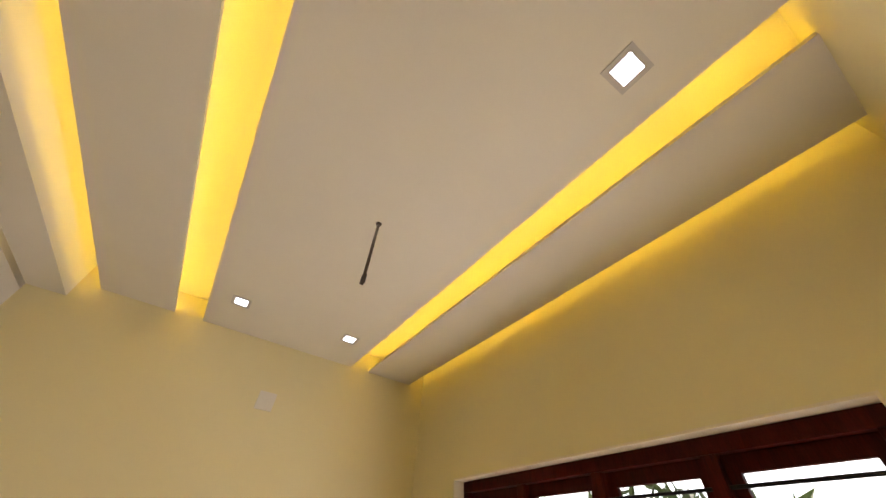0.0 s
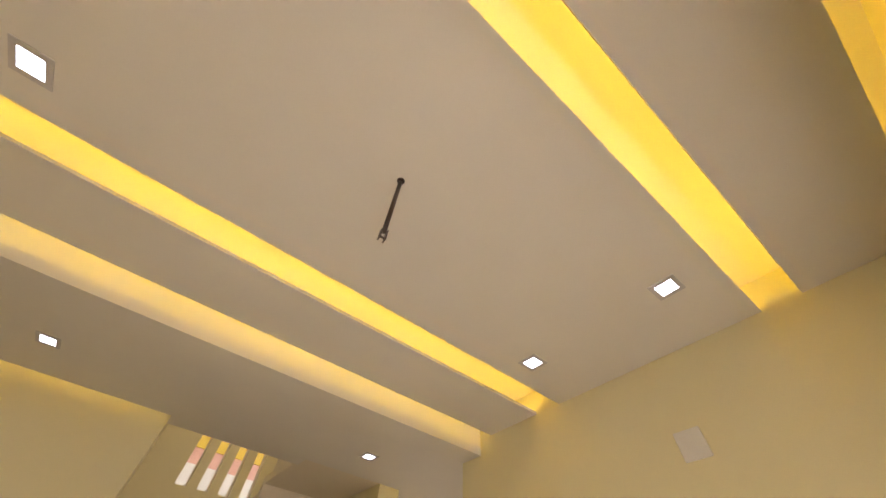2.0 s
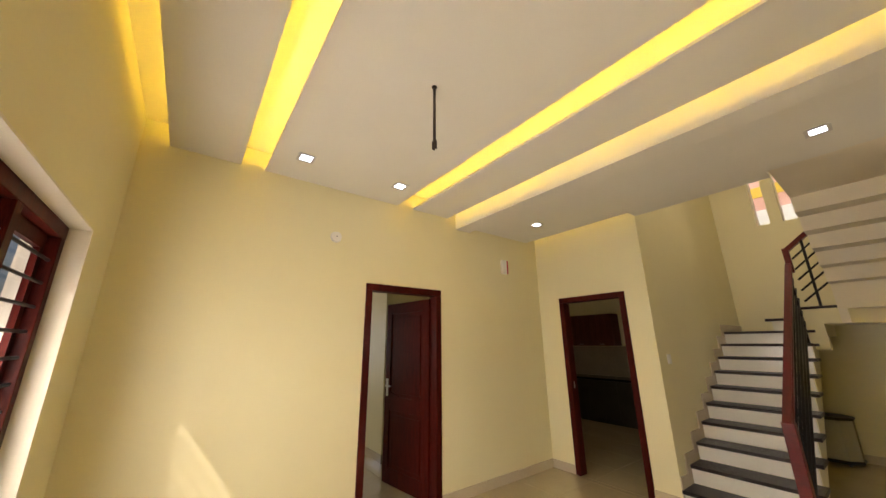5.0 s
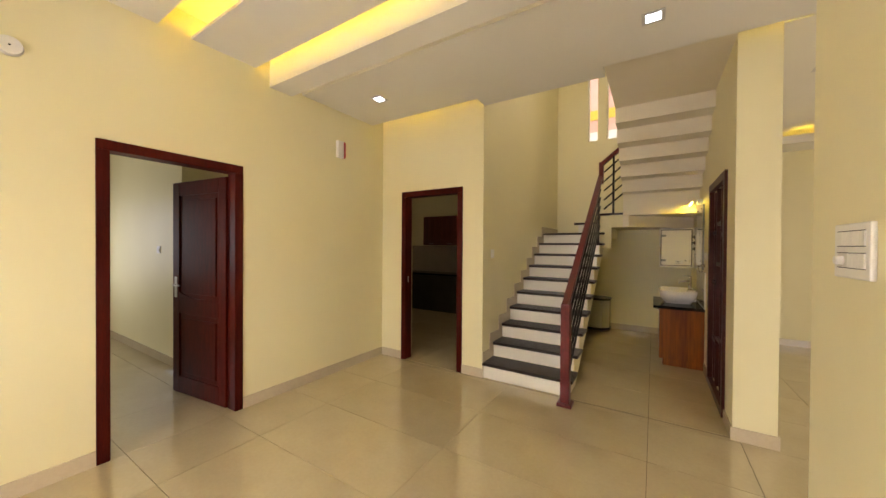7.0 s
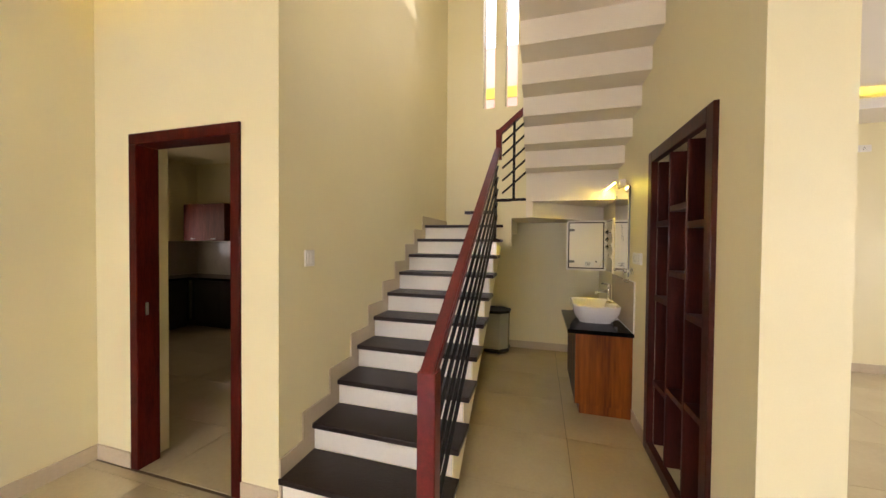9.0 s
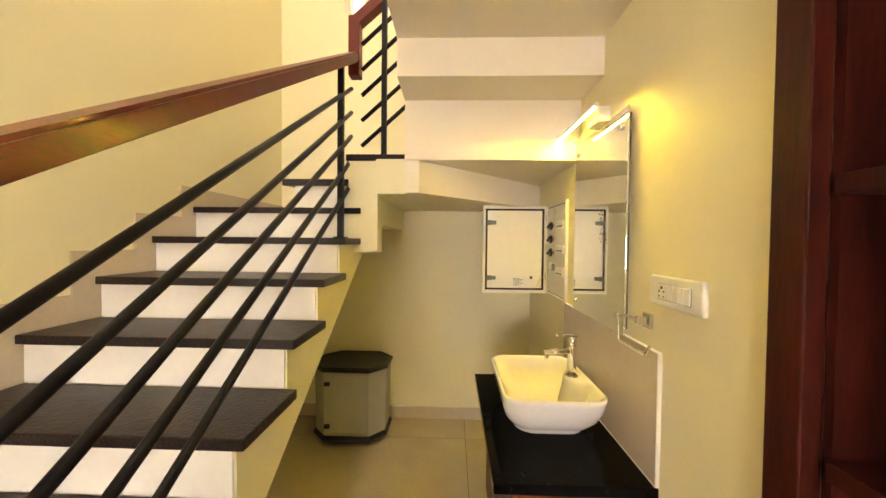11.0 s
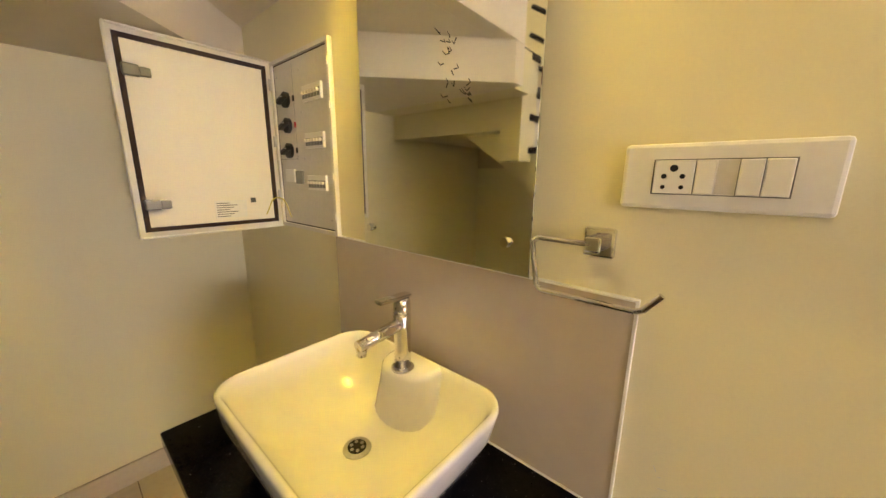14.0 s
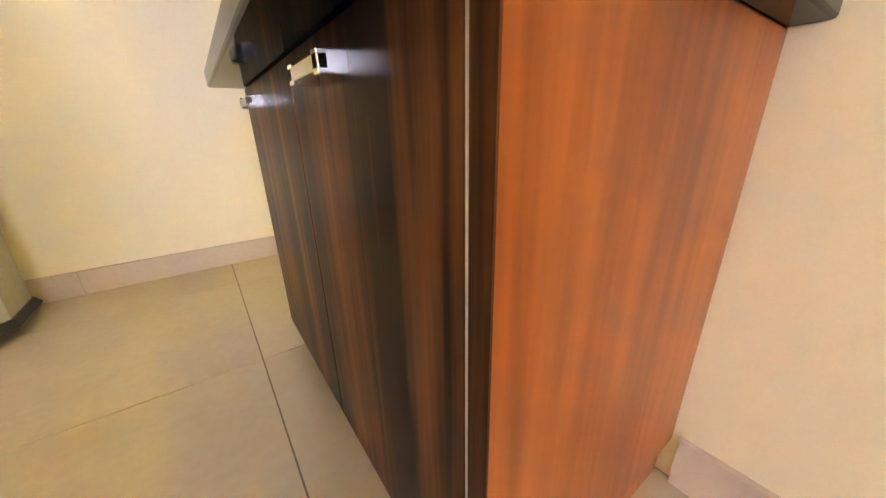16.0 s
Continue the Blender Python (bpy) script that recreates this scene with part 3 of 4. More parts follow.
for y, s in ((BOARDS[0][0], 1), (BOARDS[0][1], -1), (BOARDS[1][0], 1), (BOARDS[1][1], -1), (BOARDS[2][0], 1)):
    led_strip(0.008, XE - 0.008, CZ + 0.014, "x", y + s * 0.03)
led_strip(0.008, XE - 0.008, CZ + 0.036, "x", BOARDS[2][1] - 0.05)
led_strip(0.03, XS - 0.02, PZ + 0.014, "x", -0.235)
led_strip(XW + 0.05, 4.95, PZ + 0.014, "x", -0.235)
led_strip(0.03, 3.6, 3.12, "x", -1.30, LED_S, "dim warm LED strip in the slot beside the beam")
led_strip(XW + 0.3, 8.1, 2.896, "x", 3.12)


def downlight(x, y, z=CZ, s=0.043):
    d = thing("downlight", (x, y, z), "square recessed white LED downlight", "downlight", "ceiling downlights")
    r = s * 1.55
    part("bezel", boxes((x - r, x + r, y - r, y - s, z - 0.005, z - 0.0005), (x - r, x + r, y + s, y + r, z - 0.005, z - 0.0005),
                        (x - r, x - s, y - s, y + s, z - 0.005, z - 0.0005), (x + s, x + r, y - s, y + s, z - 0.005, z - 0.0005)), BEZEL, d)
    part("diffuser", boxes((x - s, x + s, y - s, y + s, z - 0.003, z - 0.0005)), LED_W, d, "glowing white diffuser")
    return d


for x, y in ((3.09, -3.49), (3.09, -2.6), (0.437, -3.49), (0.437, -2.6), (4.3, 0.93)):
    downlight(x, y)
for x, y in ((3.035, -0.71), (0.615, -0.735), (4.56, -0.70)):
    downlight(x, y, PZ)


def fan_rod(x, y, z0, z1):
    d = thing("fan_rod", (x, y, z0), "bare brown iron rod for a ceiling fan", "fan rod")
    bm = bmesh.new()
    rod(bm, (x, y, z0 + 0.045), (x, y, z1), 0.0085, 14)
    part("rod", bm, BROWNP, d, smooth=True)
    bm = boxes((x - 0.0115, x - 0.008, y - 0.010, y + 0.010, z0, z0 + 0.055), (x + 0.008, x + 0.0115, y - 0.010, y + 0.010, z0, z0 + 0.055), bevel=0.001)
    rod(bm, (x - 0.014, y, z0 + 0.014), (x + 0.014, y, z0 + 0.014), 0.0035, 8)
    part("clevis", bm, BROWNP, d)
    bm = bmesh.new()
    rod(bm, (x, y, z1 - 0.010), (x, y, z1), 0.013, 16, 0.017)
    part("collar", bm, BROWNP, d)


fan_rod(1.716, -3.09, 2.615, CZ)
fan_rod(5.72, 2.06, 2.60, 3.10)


# ---- small fittings on the walls ----
def switch_plate(axis, p, out, a0, a1, z0, z1, keys, label, category="switch plate", depth=0.012):
    """A plate on the wall plane p, facing out (+1 or -1 along axis)."""
    mid = (p, (a0 + a1) / 2, z0) if axis == "x" else ((a0 + a1) / 2, p, z0)
    d = thing("switch_plate", mid, label, category)

    def b(s, e, za, zb, q0, q1, bevel=0.003):
        q0, q1 = p + out * q0, p + out * q1
        return boxes((q0, q1, s, e, za, zb) if axis == "x" else (s, e, q0, q1, za, zb), bevel=bevel)
    part("plate", b(a0, a1, z0, z1, 0.0005, depth, 0.0055 if depth > 0.015 else 0.004), PLASTIC, d)
    for s, e, za, zb, what in keys:
        k = part("dimmer" if what == 2 else "socket" if what else "rocker", b(s, e, za, zb, depth - 0.001, depth + (0.0006 if what == 2 else 0.0035), 0.0002 if what == 2 else 0.0015), PANELG if what == 2 else PLASTIC, d)
        if what is True:
            c, m = (s + e) / 2, (za + zb) / 2
            for da, dz, r in ((0, 0.012, 0.005), (-0.011, 0.001, 0.0035), (0.011, 0.001, 0.0035), (-0.011, -0.014, 0.003), (0.011, -0.014, 0.003)):
                bm = bmesh.new()
                q0, q1 = p + out * (depth + 0.003), p + out * (depth + 0.004)
                rod(bm, (q0, c + da, m + dz) if axis == "x" else (c + da, q0, m + dz), (q1, c + da, m + dz) if axis == "x" else (c + da, q1, m + dz), r, 10)
                part("pin_hole", bm, BLACKP, k)
    return d


# board beside the basin mirror
board = switch_plate("x", XW, -1, 1.375, 1.603, 1.303, 1.395, [(1.514, 1.561, 1.3255, 1.3715, True), (1.4905, 1.5125, 1.3255, 1.3715, False), (1.4685, 1.4895, 1.3265, 1.3705, 2),
                     (1.4445, 1.4675, 1.3255, 1.3715, False), (1.418, 1.4435, 1.3255, 1.3715, False)], "white switch board with a socket beside the mirror", depth=0.017)
# raised dark strips draw the shade in the gaps between keys
for row in ((1.416, 1.563, 1.3718, 1.373), (1.416, 1.563, 1.324, 1.3252), (1.5615, 1.563, 1.3252, 1.3718), (1.416, 1.4175, 1.3252, 1.3718), (1.5128, 1.5137, 1.3252, 1.3718), (1.4676, 1.4684, 1.3252, 1.3718), (1.4436, 1.4444, 1.3252, 1.3718)):
    part("shadow_gap", boxes((XW - 0.0176, XW - 0.0165, *row)), LATCH, board)
keys = [(-1.785 + 0.0365 * i, -1.7495 + 0.0365 * i, 1.456, 1.503, False) for i in range(5)] + [(-1.785 + 0.0365 * i, -1.7495 + 0.0365 * i, 1.384, 1.431, False) for i in range(3)]
keys += [(-1.6755, -1.604, 1.384, 1.431, 2)]
board = switch_plate("x", XE, -1, -1.812, -1.575, 1.348, 1.53, keys, "white two-row switch board with a fan dial", depth=0.016)
# black strips draw the shade above and below each row of keys
for z in (1.5045, 1.4545, 1.4325, 1.3825):
    part("shadow_gap", boxes((XE - 0.0168, XE - 0.0155, -1.787, -1.602, z - 0.0014, z + 0.0014)), BLACKP, board)
bm = bmesh.new()
rod(bm, (XE - 0.016, -1.64, 1.4075), (XE - 0.036, -1.64, 1.4075), 0.0155, 20, 0.0135)
part("dial", bm, PLASTIC, board, "white fan dial")
for z in (1.4, 1.478):
    bm = bmesh.new()
    rod(bm, (XE - 0.008, -1.8115, z), (XE - 0.008, -1.8145, z), 0.005, 10)
    part("side_clip", bm, PLASTIC, board)
switch_plate("x", XS, 1, 0.20, 0.285, 1.31, 1.41, [(0.215, 0.24, 1.33, 1.39, False), (0.245, 0.27, 1.33, 1.39, False)], "small white light switch beside the stairs")
switch_plate("y", -1.70, -1, -2.2, -2.1, 1.33, 1.42, [(-2.19, -2.155, 1.35, 1.40, False), (-2.145, -2.11, 1.35, 1.40, False)], "white light switch on the bedroom wall")
switch_plate("y", 3.6, -1, 6.32, 6.45, 2.55, 2.63, [(6.34, 6.43, 2.565, 2.615, True)], "white socket high on the dining room wall", "socket")
switch_plate("x", XE, -1, -3.165, -3.03, 2.49, 2.63, [], "blank white cover plate high on the wall", "cover plate")

bell = thing("door_chime", (0, -0.72, 2.44), "white door chime box with a red edge", "door chime")
part("case", boxes((0.0005, 0.045, -0.78, -0.70, 2.44, 2.63), bevel=0.005), PLASTIC, bell)
part("red_edge", boxes((0.0005, 0.047, -0.70, -0.675, 2.445, 2.625), bevel=0.003), REDP, bell, "red plastic edge")
sm = thing("junction_cover", (0, -3.04, 2.545), "round white ceiling-box cover on the wall", "wall cover")
bm = bmesh.new()
rod(bm, (0.0005, -3.045, 2.545), (0.028, -3.045, 2.545), 0.055, 28, 0.048)
part("cover", bm, PLASTIC, sm)
bm = bmesh.new()
rod(bm, (0.027, -3.045, 2.545), (0.029, -3.045, 2.545), 0.005, 12)
part("hole", bm, BLACKP, sm)

# ---- shelf niche ----
nic = thing("shelf_niche", (XW, 0.76, 0.0), "dark walnut shelf niche built into the wall", "shelf")
Y0, Y1, Z0, Z1 = 0.275, 1.20, 0.02, 2.10
for row in ((Y0, Y0 + 0.07, Z0, Z1), (Y1 - 0.07, Y1, Z0, Z1)):
    part("stile", boxes((XW - 0.022, XW + 0.02, row[0], row[1], row[2], row[3]), bevel=0.004), NICHE, nic)
part("rail", boxes((XW - 0.022, XW + 0.02, Y0 + 0.07, Y1 - 0.07, Z1 - 0.075, Z1), bevel=0.004), NICHE, nic)
part("rail", boxes((XW - 0.022, XW + 0.02, Y0 + 0.07, Y1 - 0.07, Z0, Z0 + 0.07), bevel=0.004), NICHE, nic)
part("back_panel", boxes((XW + 0.215, XW + 0.232, Y0 + 0.07, Y1 - 0.07, 0.085, 2.025)), NICHE, nic)
part("side_lining", boxes((XW + 0.02, XW + 0.215, Y0 + 0.069, Y0 + 0.085, 0.085, 2.02)), NICHE, nic)
part("side_lining", boxes((XW + 0.02, XW + 0.215, Y1 - 0.085, Y1 - 0.069, 0.085, 2.02)), NICHE, nic)
c1, c2 = 0.600, 0.860
for c in (c1, c2):
    part("divider", boxes((XW + 0.004, XW + 0.215, c, c + 0.02, 0.09, 2.024), bevel=0.002), NICHE, nic)
for a, b, zs in ((Y0 + 0.086, c1, (1.55, 1.06, 0.58)), (c1 + 0.02, c2, (1.66, 1.27, 0.55)), (c2 + 0.02, Y1 - 0.086, (1.58, 1.08, 0.5))):
    for z in zs:
        part("shelf_board", boxes((XW + 0.006, XW + 0.215, a + 0.001, b - 0.001, z, z + 0.035), bevel=0.002), NICHE, nic)

# ---- basin corner ----
CT = 0.732
van = thing("vanity_cabinet", (3.33, 2.0, 0.0), "walnut laminate vanity cabinet with two doors", "cabinet")
VX, VY0, VY1 = 3.124, 1.592, 2.415
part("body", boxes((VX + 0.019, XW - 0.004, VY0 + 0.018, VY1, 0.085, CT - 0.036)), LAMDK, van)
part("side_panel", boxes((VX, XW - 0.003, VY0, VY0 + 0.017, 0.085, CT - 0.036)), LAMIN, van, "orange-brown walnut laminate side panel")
part("plinth", boxes((VX + 0.035, XW - 0.004, VY0 + 0.012, VY1, 0.0, 0.085)), LAMIN, van)
part("edge_band", boxes((VX - 0.0022, VX - 0.0002, VY0, VY0 + 0.021, 0.086, CT - 0.037)), LAMDK, van, "dark edge band")
part("edge_strip", boxes((VX - 0.001, VX + 0.012, VY0 + 0.0215, VY0 + 0.0255, 0.087, CT - 0.037)), PANELG, van, "pale edge strip")
dm = 1.99
for a, b in ((VY0 + 0.0275, dm - 0.0015), (dm + 0.0015, VY1)):
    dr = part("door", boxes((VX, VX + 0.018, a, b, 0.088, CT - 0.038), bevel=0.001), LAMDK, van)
    c = 1.775 if a < 1.9 else 2.20
    bm = boxes((VX - 0.028, VX - 0.018, c, c + 0.10, 0.649, 0.663), (VX - 0.028, VX, c, c + 0.014, 0.646, 0.666), (VX - 0.028, VX, c + 0.086, c + 0.10, 0.646, 0.666), bevel=0.0015)
    part("handle", bm, SATIN, dr, "chrome bow handle")
ctop = solid("countertop", boxes((3.055, XW - 0.001, 1.555, 2.437, CT - 0.035, CT), bevel=0.004), GRANITE, (3.3, 2.0, CT - 0.035), "polished black granite countertop on the vanity", "countertop")
spl = tagged(new("backsplash", mesh_of("backsplash", boxes((XW - 0.010, XW, 1.562, 2.434, CT + 0.004, 1.152)), SPLASH)), "glossy greige tile backsplash behind the basin", "backsplash", kind="structure")
structure("backsplash_trim", boxes((XW - 0.012, XW, 1.5575, 1.562, CT + 0.001, 1.1545), (XW - 0.014, XW, 1.562, 2.434, 1.152, 1.1545), (XW - 0.013, XW - 0.010, 1.562, 2.434, CT + 0.0005, CT + 0.004)), PLASTIC, "white grout edge round the backsplash", "trim")


def ring(cx, cy, hx, hy, r, n=8):
    pts = []
    for sx, sy, a0 in ((1, 1, 0), (-1, 1, 90), (-1, -1, 180), (1, -1, 270)):
        for i in range(n + 1):
            a = radians(a0 + 90 * i / n)
            pts.append((cx + sx * (hx - r) + r * math.cos(a), cy + sy * (hy - r) + r * math.sin(a)))
    return pts


BX, BY = 3.321, 2.008
bas = thing("wash_basin", (BX, BY, CT), "white ceramic vessel wash basin on the granite top", "wash basin")
bm = bmesh.new()
rows = [(0.128, 0.155, 0.07, 0.0), (0.134, 0.163, 0.072, 0.003), (0.134, 0.163, 0.072, 0.012), (0.156, 0.193, 0.078, 0.035), (0.175, 0.222, 0.08, 0.07), (0.186, 0.239, 0.078, 0.11), (0.190, 0.2455, 0.072, 0.148),
        (0.191, 0.247, 0.07, 0.158), (0.189, 0.245, 0.068, 0.165), (0.184, 0.240, 0.064, 0.167), (0.179, 0.235, 0.062, 0.163), (0.174, 0.229, 0.062, 0.15), (0.162, 0.214, 0.066, 0.11), (0.142, 0.190, 0.07, 0.07), (0.105, 0.145, 0.07, 0.048), (0.06, 0.08, 0.05, 0.038), (0.03, 0.03, 0.029, 0.033)]
loops = []
for hx, hy, r, z in rows:
    loops.append([bm.verts.new((x, y, CT + z * 1.03)) for x, y in ring(BX, BY, hx * 1.05, hy * 1.05, r * 1.05)])
for a, b in zip(loops, loops[1:]):
    for i in range(len(a)):
        j = (i + 1) % len(a)
        bm.faces.new((a[i], a[j], b[j], b[i]))
bm.faces.new(loops[0][::-1])
bm.faces.new(loops[-1])
bmesh.ops.recalc_face_normals(bm, faces=bm.faces)
part("bowl", bm, CERAMIC, bas, smooth=True)
bm = bmesh.new()
ledge = []
for s, w, d, z in ((0, 0.066, 0.074, 0.166), (1, 0.076, 0.084, 0.163), (2, 0.082, 0.090, 0.153), (3, 0.086, 0.094, 0.12), (4, 0.092, 0.102, 0.085), (5, 0.100, 0.114, 0.03)):
    ledge.append([bm.verts.new((BX + 0.192 - (0.0 if i in (0, 12) else d * math.sin(math.pi * i / 12) ** 0.6), BY + w * math.cos(math.pi * i / 12), CT + z * 1.03)) for i in range(13)])
for a, b in zip(ledge, ledge[1:]):
    for i in range(12):
        bm.faces.new((a[i], a[i + 1], b[i + 1], b[i]))
bm.faces.new(ledge[0])
bmesh.ops.recalc_face_normals(bm, faces=bm.faces)
part("tap_ledge", bm, CERAMIC, bas, smooth=True)
bm = bmesh.new()
rod(bm, (BX, BY, CT + 0.033), (BX, BY, CT + 0.038), 0.031, 32, 0.029)
dra = part("drain", bm, STEEL, bas, "steel drain with round holes", True)
bm = bmesh.new()
rod(bm, (BX, BY, CT + 0.0375), (BX, BY, CT + 0.0395), 0.02, 24)
part("drain_well", bm, BLACKP, dra)
for i in range(6):
    a = radians(60 * i)
    bm = bmesh.new()
    rod(bm, (BX + 0.013 * math.cos(a), BY + 0.013 * math.sin(a), CT + 0.0392), (BX + 0.013 * math.cos(a), BY + 0.013 * math.sin(a), CT + 0.0405), 0.004, 10)
    part("drain_stud", bm, STEEL, dra)

TX, TY, TZ = 3.452, 2.002, CT + 0.170
tap = thing("basin_tap", (TX, TY, TZ), "chrome single-lever basin tap", "tap")


def turned(name, levels, mat, parent, label="", sides=32):
    """A part of revolution round the tap's upright, from rows of (height, radius)."""
    bm = bmesh.new()
    loops = [[bm.verts.new((TX + r * math.cos(6.28319 * i / sides), TY + r * math.sin(6.28319 * i / sides), TZ + z)) for i in range(sides)] for z, r in levels]
    for a, b in zip(loops, loops[1:]):
        for i in range(sides):
            bm.faces.new((a[i], a[(i + 1) % sides], b[(i + 1) % sides], b[i]))
    bm.faces.new(loops[0][::-1])
    bm.faces.new(loops[-1])
    return part(name, bm, mat, parent, label, smooth=True)


turned("flange", [(0, 0.027), (0.005, 0.027), (0.009, 0.0225)], CHROME, tap)
turned("column", [(0.009, 0.0195), (0.05, 0.0185), (0.095, 0.0195), (0.134, 0.0205), (0.139, 0.0195)], CHROME, tap)
turned("cap", [(0.141, 0.0195), (0.145, 0.0205), (0.170, 0.019), (0.176, 0.016)], CHROME, tap)
bm = bmesh.new()
rod(bm, (TX, TY, TZ + 0.115), (TX - 0.122, TY, TZ + 0.102), 0.0155, 28, 0.0125)
rod(bm, (TX - 0.111, TY, TZ + 0.104), (TX - 0.113, TY, TZ + 0.080), 0.0105, 24)
for fc in bm.faces:
    fc.smooth = len(fc.verts) == 4
part("spout", bm, CHROME, tap)
bm = bmesh.new()
bar(bm, (TX + 0.022, TY, TZ + 0.179), (TX - 0.070, TY, TZ + 0.182), 0.026, 0.009)
bmesh.ops.bevel(bm, geom=bm.edges[:], offset=0.003, segments=2, affect="EDGES")
part("lever", bm, CHROME, tap)
bm = bmesh.new()
rod(bm, (TX - 0.113, TY, TZ + 0.0805), (TX - 0.1133, TY, TZ + 0.0775), 0.008, 18)
part("aerator", bm, STEEL, tap)

# mirror with four stud caps
mir = thing("wall_mirror", (XW, 1.99, 1.155), "frameless wall mirror with chrome stud caps", "mirror")
part("glass", boxes((XW - 0.024, XW - 0.018, 1.743, 2.257, 1.156, 1.992), bevel=0.002), MIRROR, mir)
part("backing", boxes((XW - 0.0175, XW - 0.001, 1.765, 2.235, 1.176, 1.972)), GREYP, mir, "grey backing board")
for y, z in ((1.795, 1.925), (2.225, 1.93), (1.795, 1.22), (2.225, 1.205)):
    bm = bmesh.new()
    rod(bm, (XW - 0.024, y, z), (XW - 0.034, y, z), 0.0105, 18, 0.009)
    part("stud_cap", bm, CHROME, mir)

r2 = random.Random(11)
for cy, cz, n, w, hh in ((1.952, 1.585, 13, 0.024, 0.050), (1.925, 1.512, 9, 0.034, 0.024)):
    for i in range(n):
        y, z = cy + r2.uniform(-w, w), cz + r2.uniform(-hh, hh)
        dy, dz = r2.uniform(-0.013, 0.013), r2.uniform(-0.012, 0.014)
        bm = bmesh.new()
        rod(bm, (XW - 0.0243, y, z), (XW - 0.0243, y + dy, z + dz), 0.0011, 5, 0.0005)
        rod(bm, (XW - 0.0243, y + dy, z + dz), (XW - 0.0243, y + dy * 1.1 + 0.006, z + dz + 0.008), 0.0008, 5, 0.0004)
        part("decal_stroke", bm, BLACKP, mir, "black line of a worn mirror decal")

for y, z, dy, dz in ((1.50, 0.86, 0.004, 0.010), (1.497, 0.852, -0.006, 0.002), (1.48, 0.835, 0.014, -0.004)):
    bm = bmesh.new()
    rod(bm, (XW - 0.0003, y, z), (XW - 0.0003, y + dy, z + dz), 0.0006, 5)
    solid("wall_scuff", bm, PANELG, (XW, y, z), "grey pencil scuff on the cream wall", "scuff")

lamp = thing("mirror_light", (XW, 1.99, 2.03), "glowing warm LED tube lamp over the mirror", "wall lamp")
part("bracket_box", boxes((XW - 0.055, XW - 0.0005, 1.93, 2.045, 1.997, 2.06), bevel=0.004), PLASTIC, lamp)
part("arm", boxes((XW - 0.105, XW - 0.055, 1.985, 2.01, 2.0278, 2.036)), PLASTIC, lamp)
part("tube_hood", boxes((XW - 0.1163, XW - 0.1017, 1.82, 2.245, 2.0236, 2.0275), (XW - 0.1163, XW - 0.1151, 1.82, 2.245, 2.0138, 2.0236),
                        (XW - 0.1029, XW - 0.1017, 1.82, 2.245, 2.0138, 2.0236), (XW - 0.1163, XW - 0.1017, 1.812, 1.82, 2.010, 2.0275)), PLASTIC, lamp)
bm = bmesh.new()
rod(bm, (XW - 0.109, 1.8205, 2.0175), (XW - 0.109, 2.24, 2.0175), 0.0058, 12)
part("tube", bm, LED_T, lamp, "glowing warm tube")

# towel holder
hol = thing("towel_holder", (XW, 1.62, 1.23), "chrome square-plate towel holder with an open loop", "towel holder")
part("plate", boxes((XW - 0.012, XW - 0.0005, 1.603, 1.653, 1.215, 1.265), bevel=0.004), CHROME, hol)
part("boss", boxes((XW - 0.045, XW - 0.012, 1.616, 1.641, 1.228, 1.253), bevel=0.003), CHROME, hol)
pts = [(XW - 0.04, 1.628, 1.241), (XW - 0.05, 1.718, 1.243), (XW - 0.054, 1.726, 1.236), (XW - 0.058, 1.712, 1.160), (XW - 0.059, 1.703, 1.152), (XW - 0.06, 1.555, 1.153), (XW - 0.06, 1.545, 1.157), (XW - 0.06, 1.524, 1.185)]
bm = bmesh.new()
for a, b in zip(pts, pts[1:]):
    rod(bm, a, b, 0.0048, 12)
part("loop", bm, CHROME, hol)

# distribution board with its door open
db = thing("distribution_board", (XW, 2.61, 1.15), "open cream steel distribution board with breakers", "fuse box")
D0, D1, E0, E1 = 2.413, 2.80, 1.152, 1.737
for row in ((D0, D0 + 0.014, E0, E1), (D1 - 0.014, D1, E0, E1), (D0 + 0.014, D1 - 0.014, E0, E0 + 0.014), (D0 + 0.014, D1 - 0.014, E1 - 0.014, E1)):
    part("case_side", boxes((XW - 0.016, XW - 0.0005, *row), bevel=0.002), ENAMEL, db)
# dark strips put the recess shadow round the inner panel into colour
for row in ((D0 + 0.014, D0 + 0.018, E0 + 0.018, E1 - 0.018), (D1 - 0.020, D1 - 0.014, E0 + 0.018, E1 - 0.018), (D0 + 0.014, D1 - 0.014, E0 + 0.014, E0 + 0.018), (D0 + 0.014, D1 - 0.014, E1 - 0.018, E1 - 0.014)):
    part("recess_shadow", boxes((XW - 0.008, XW - 0.0006, *row)), GASKET_SHADE, db, "dark strip for the recess shadow round the inner panel")
for z in (1.205, 1.33, 1.54, 1.66):
    part("flange_clip", boxes((XW - 0.020, XW - 0.0162, D0 + 0.001, D0 + 0.010, z, z + 0.022), bevel=0.001), ENAMEL, db)
for z in (1.25, 1.445, 1.64):
    part("hinge_pin", boxes((XW - 0.026, XW - 0.0162, D1 - 0.012, D1 - 0.004, z, z + 0.04), bevel=0.002), STEEL, db)
pan = part("inner_panel", boxes((XW - 0.009, XW - 0.0008, D0 + 0.0185, D1 - 0.0205, E0 + 0.0185, E1 - 0.0185)), PANELG, db)
part("panel_seam", boxes((XW - 0.0096, XW - 0.009, 2.648, 2.6495, 1.40, E1 - 0.03)), GREYP, pan)
part("panel_seam", boxes((XW - 0.0096, XW - 0.009, 2.648, D1 - 0.024, 1.40, 1.4015)), GREYP, pan)
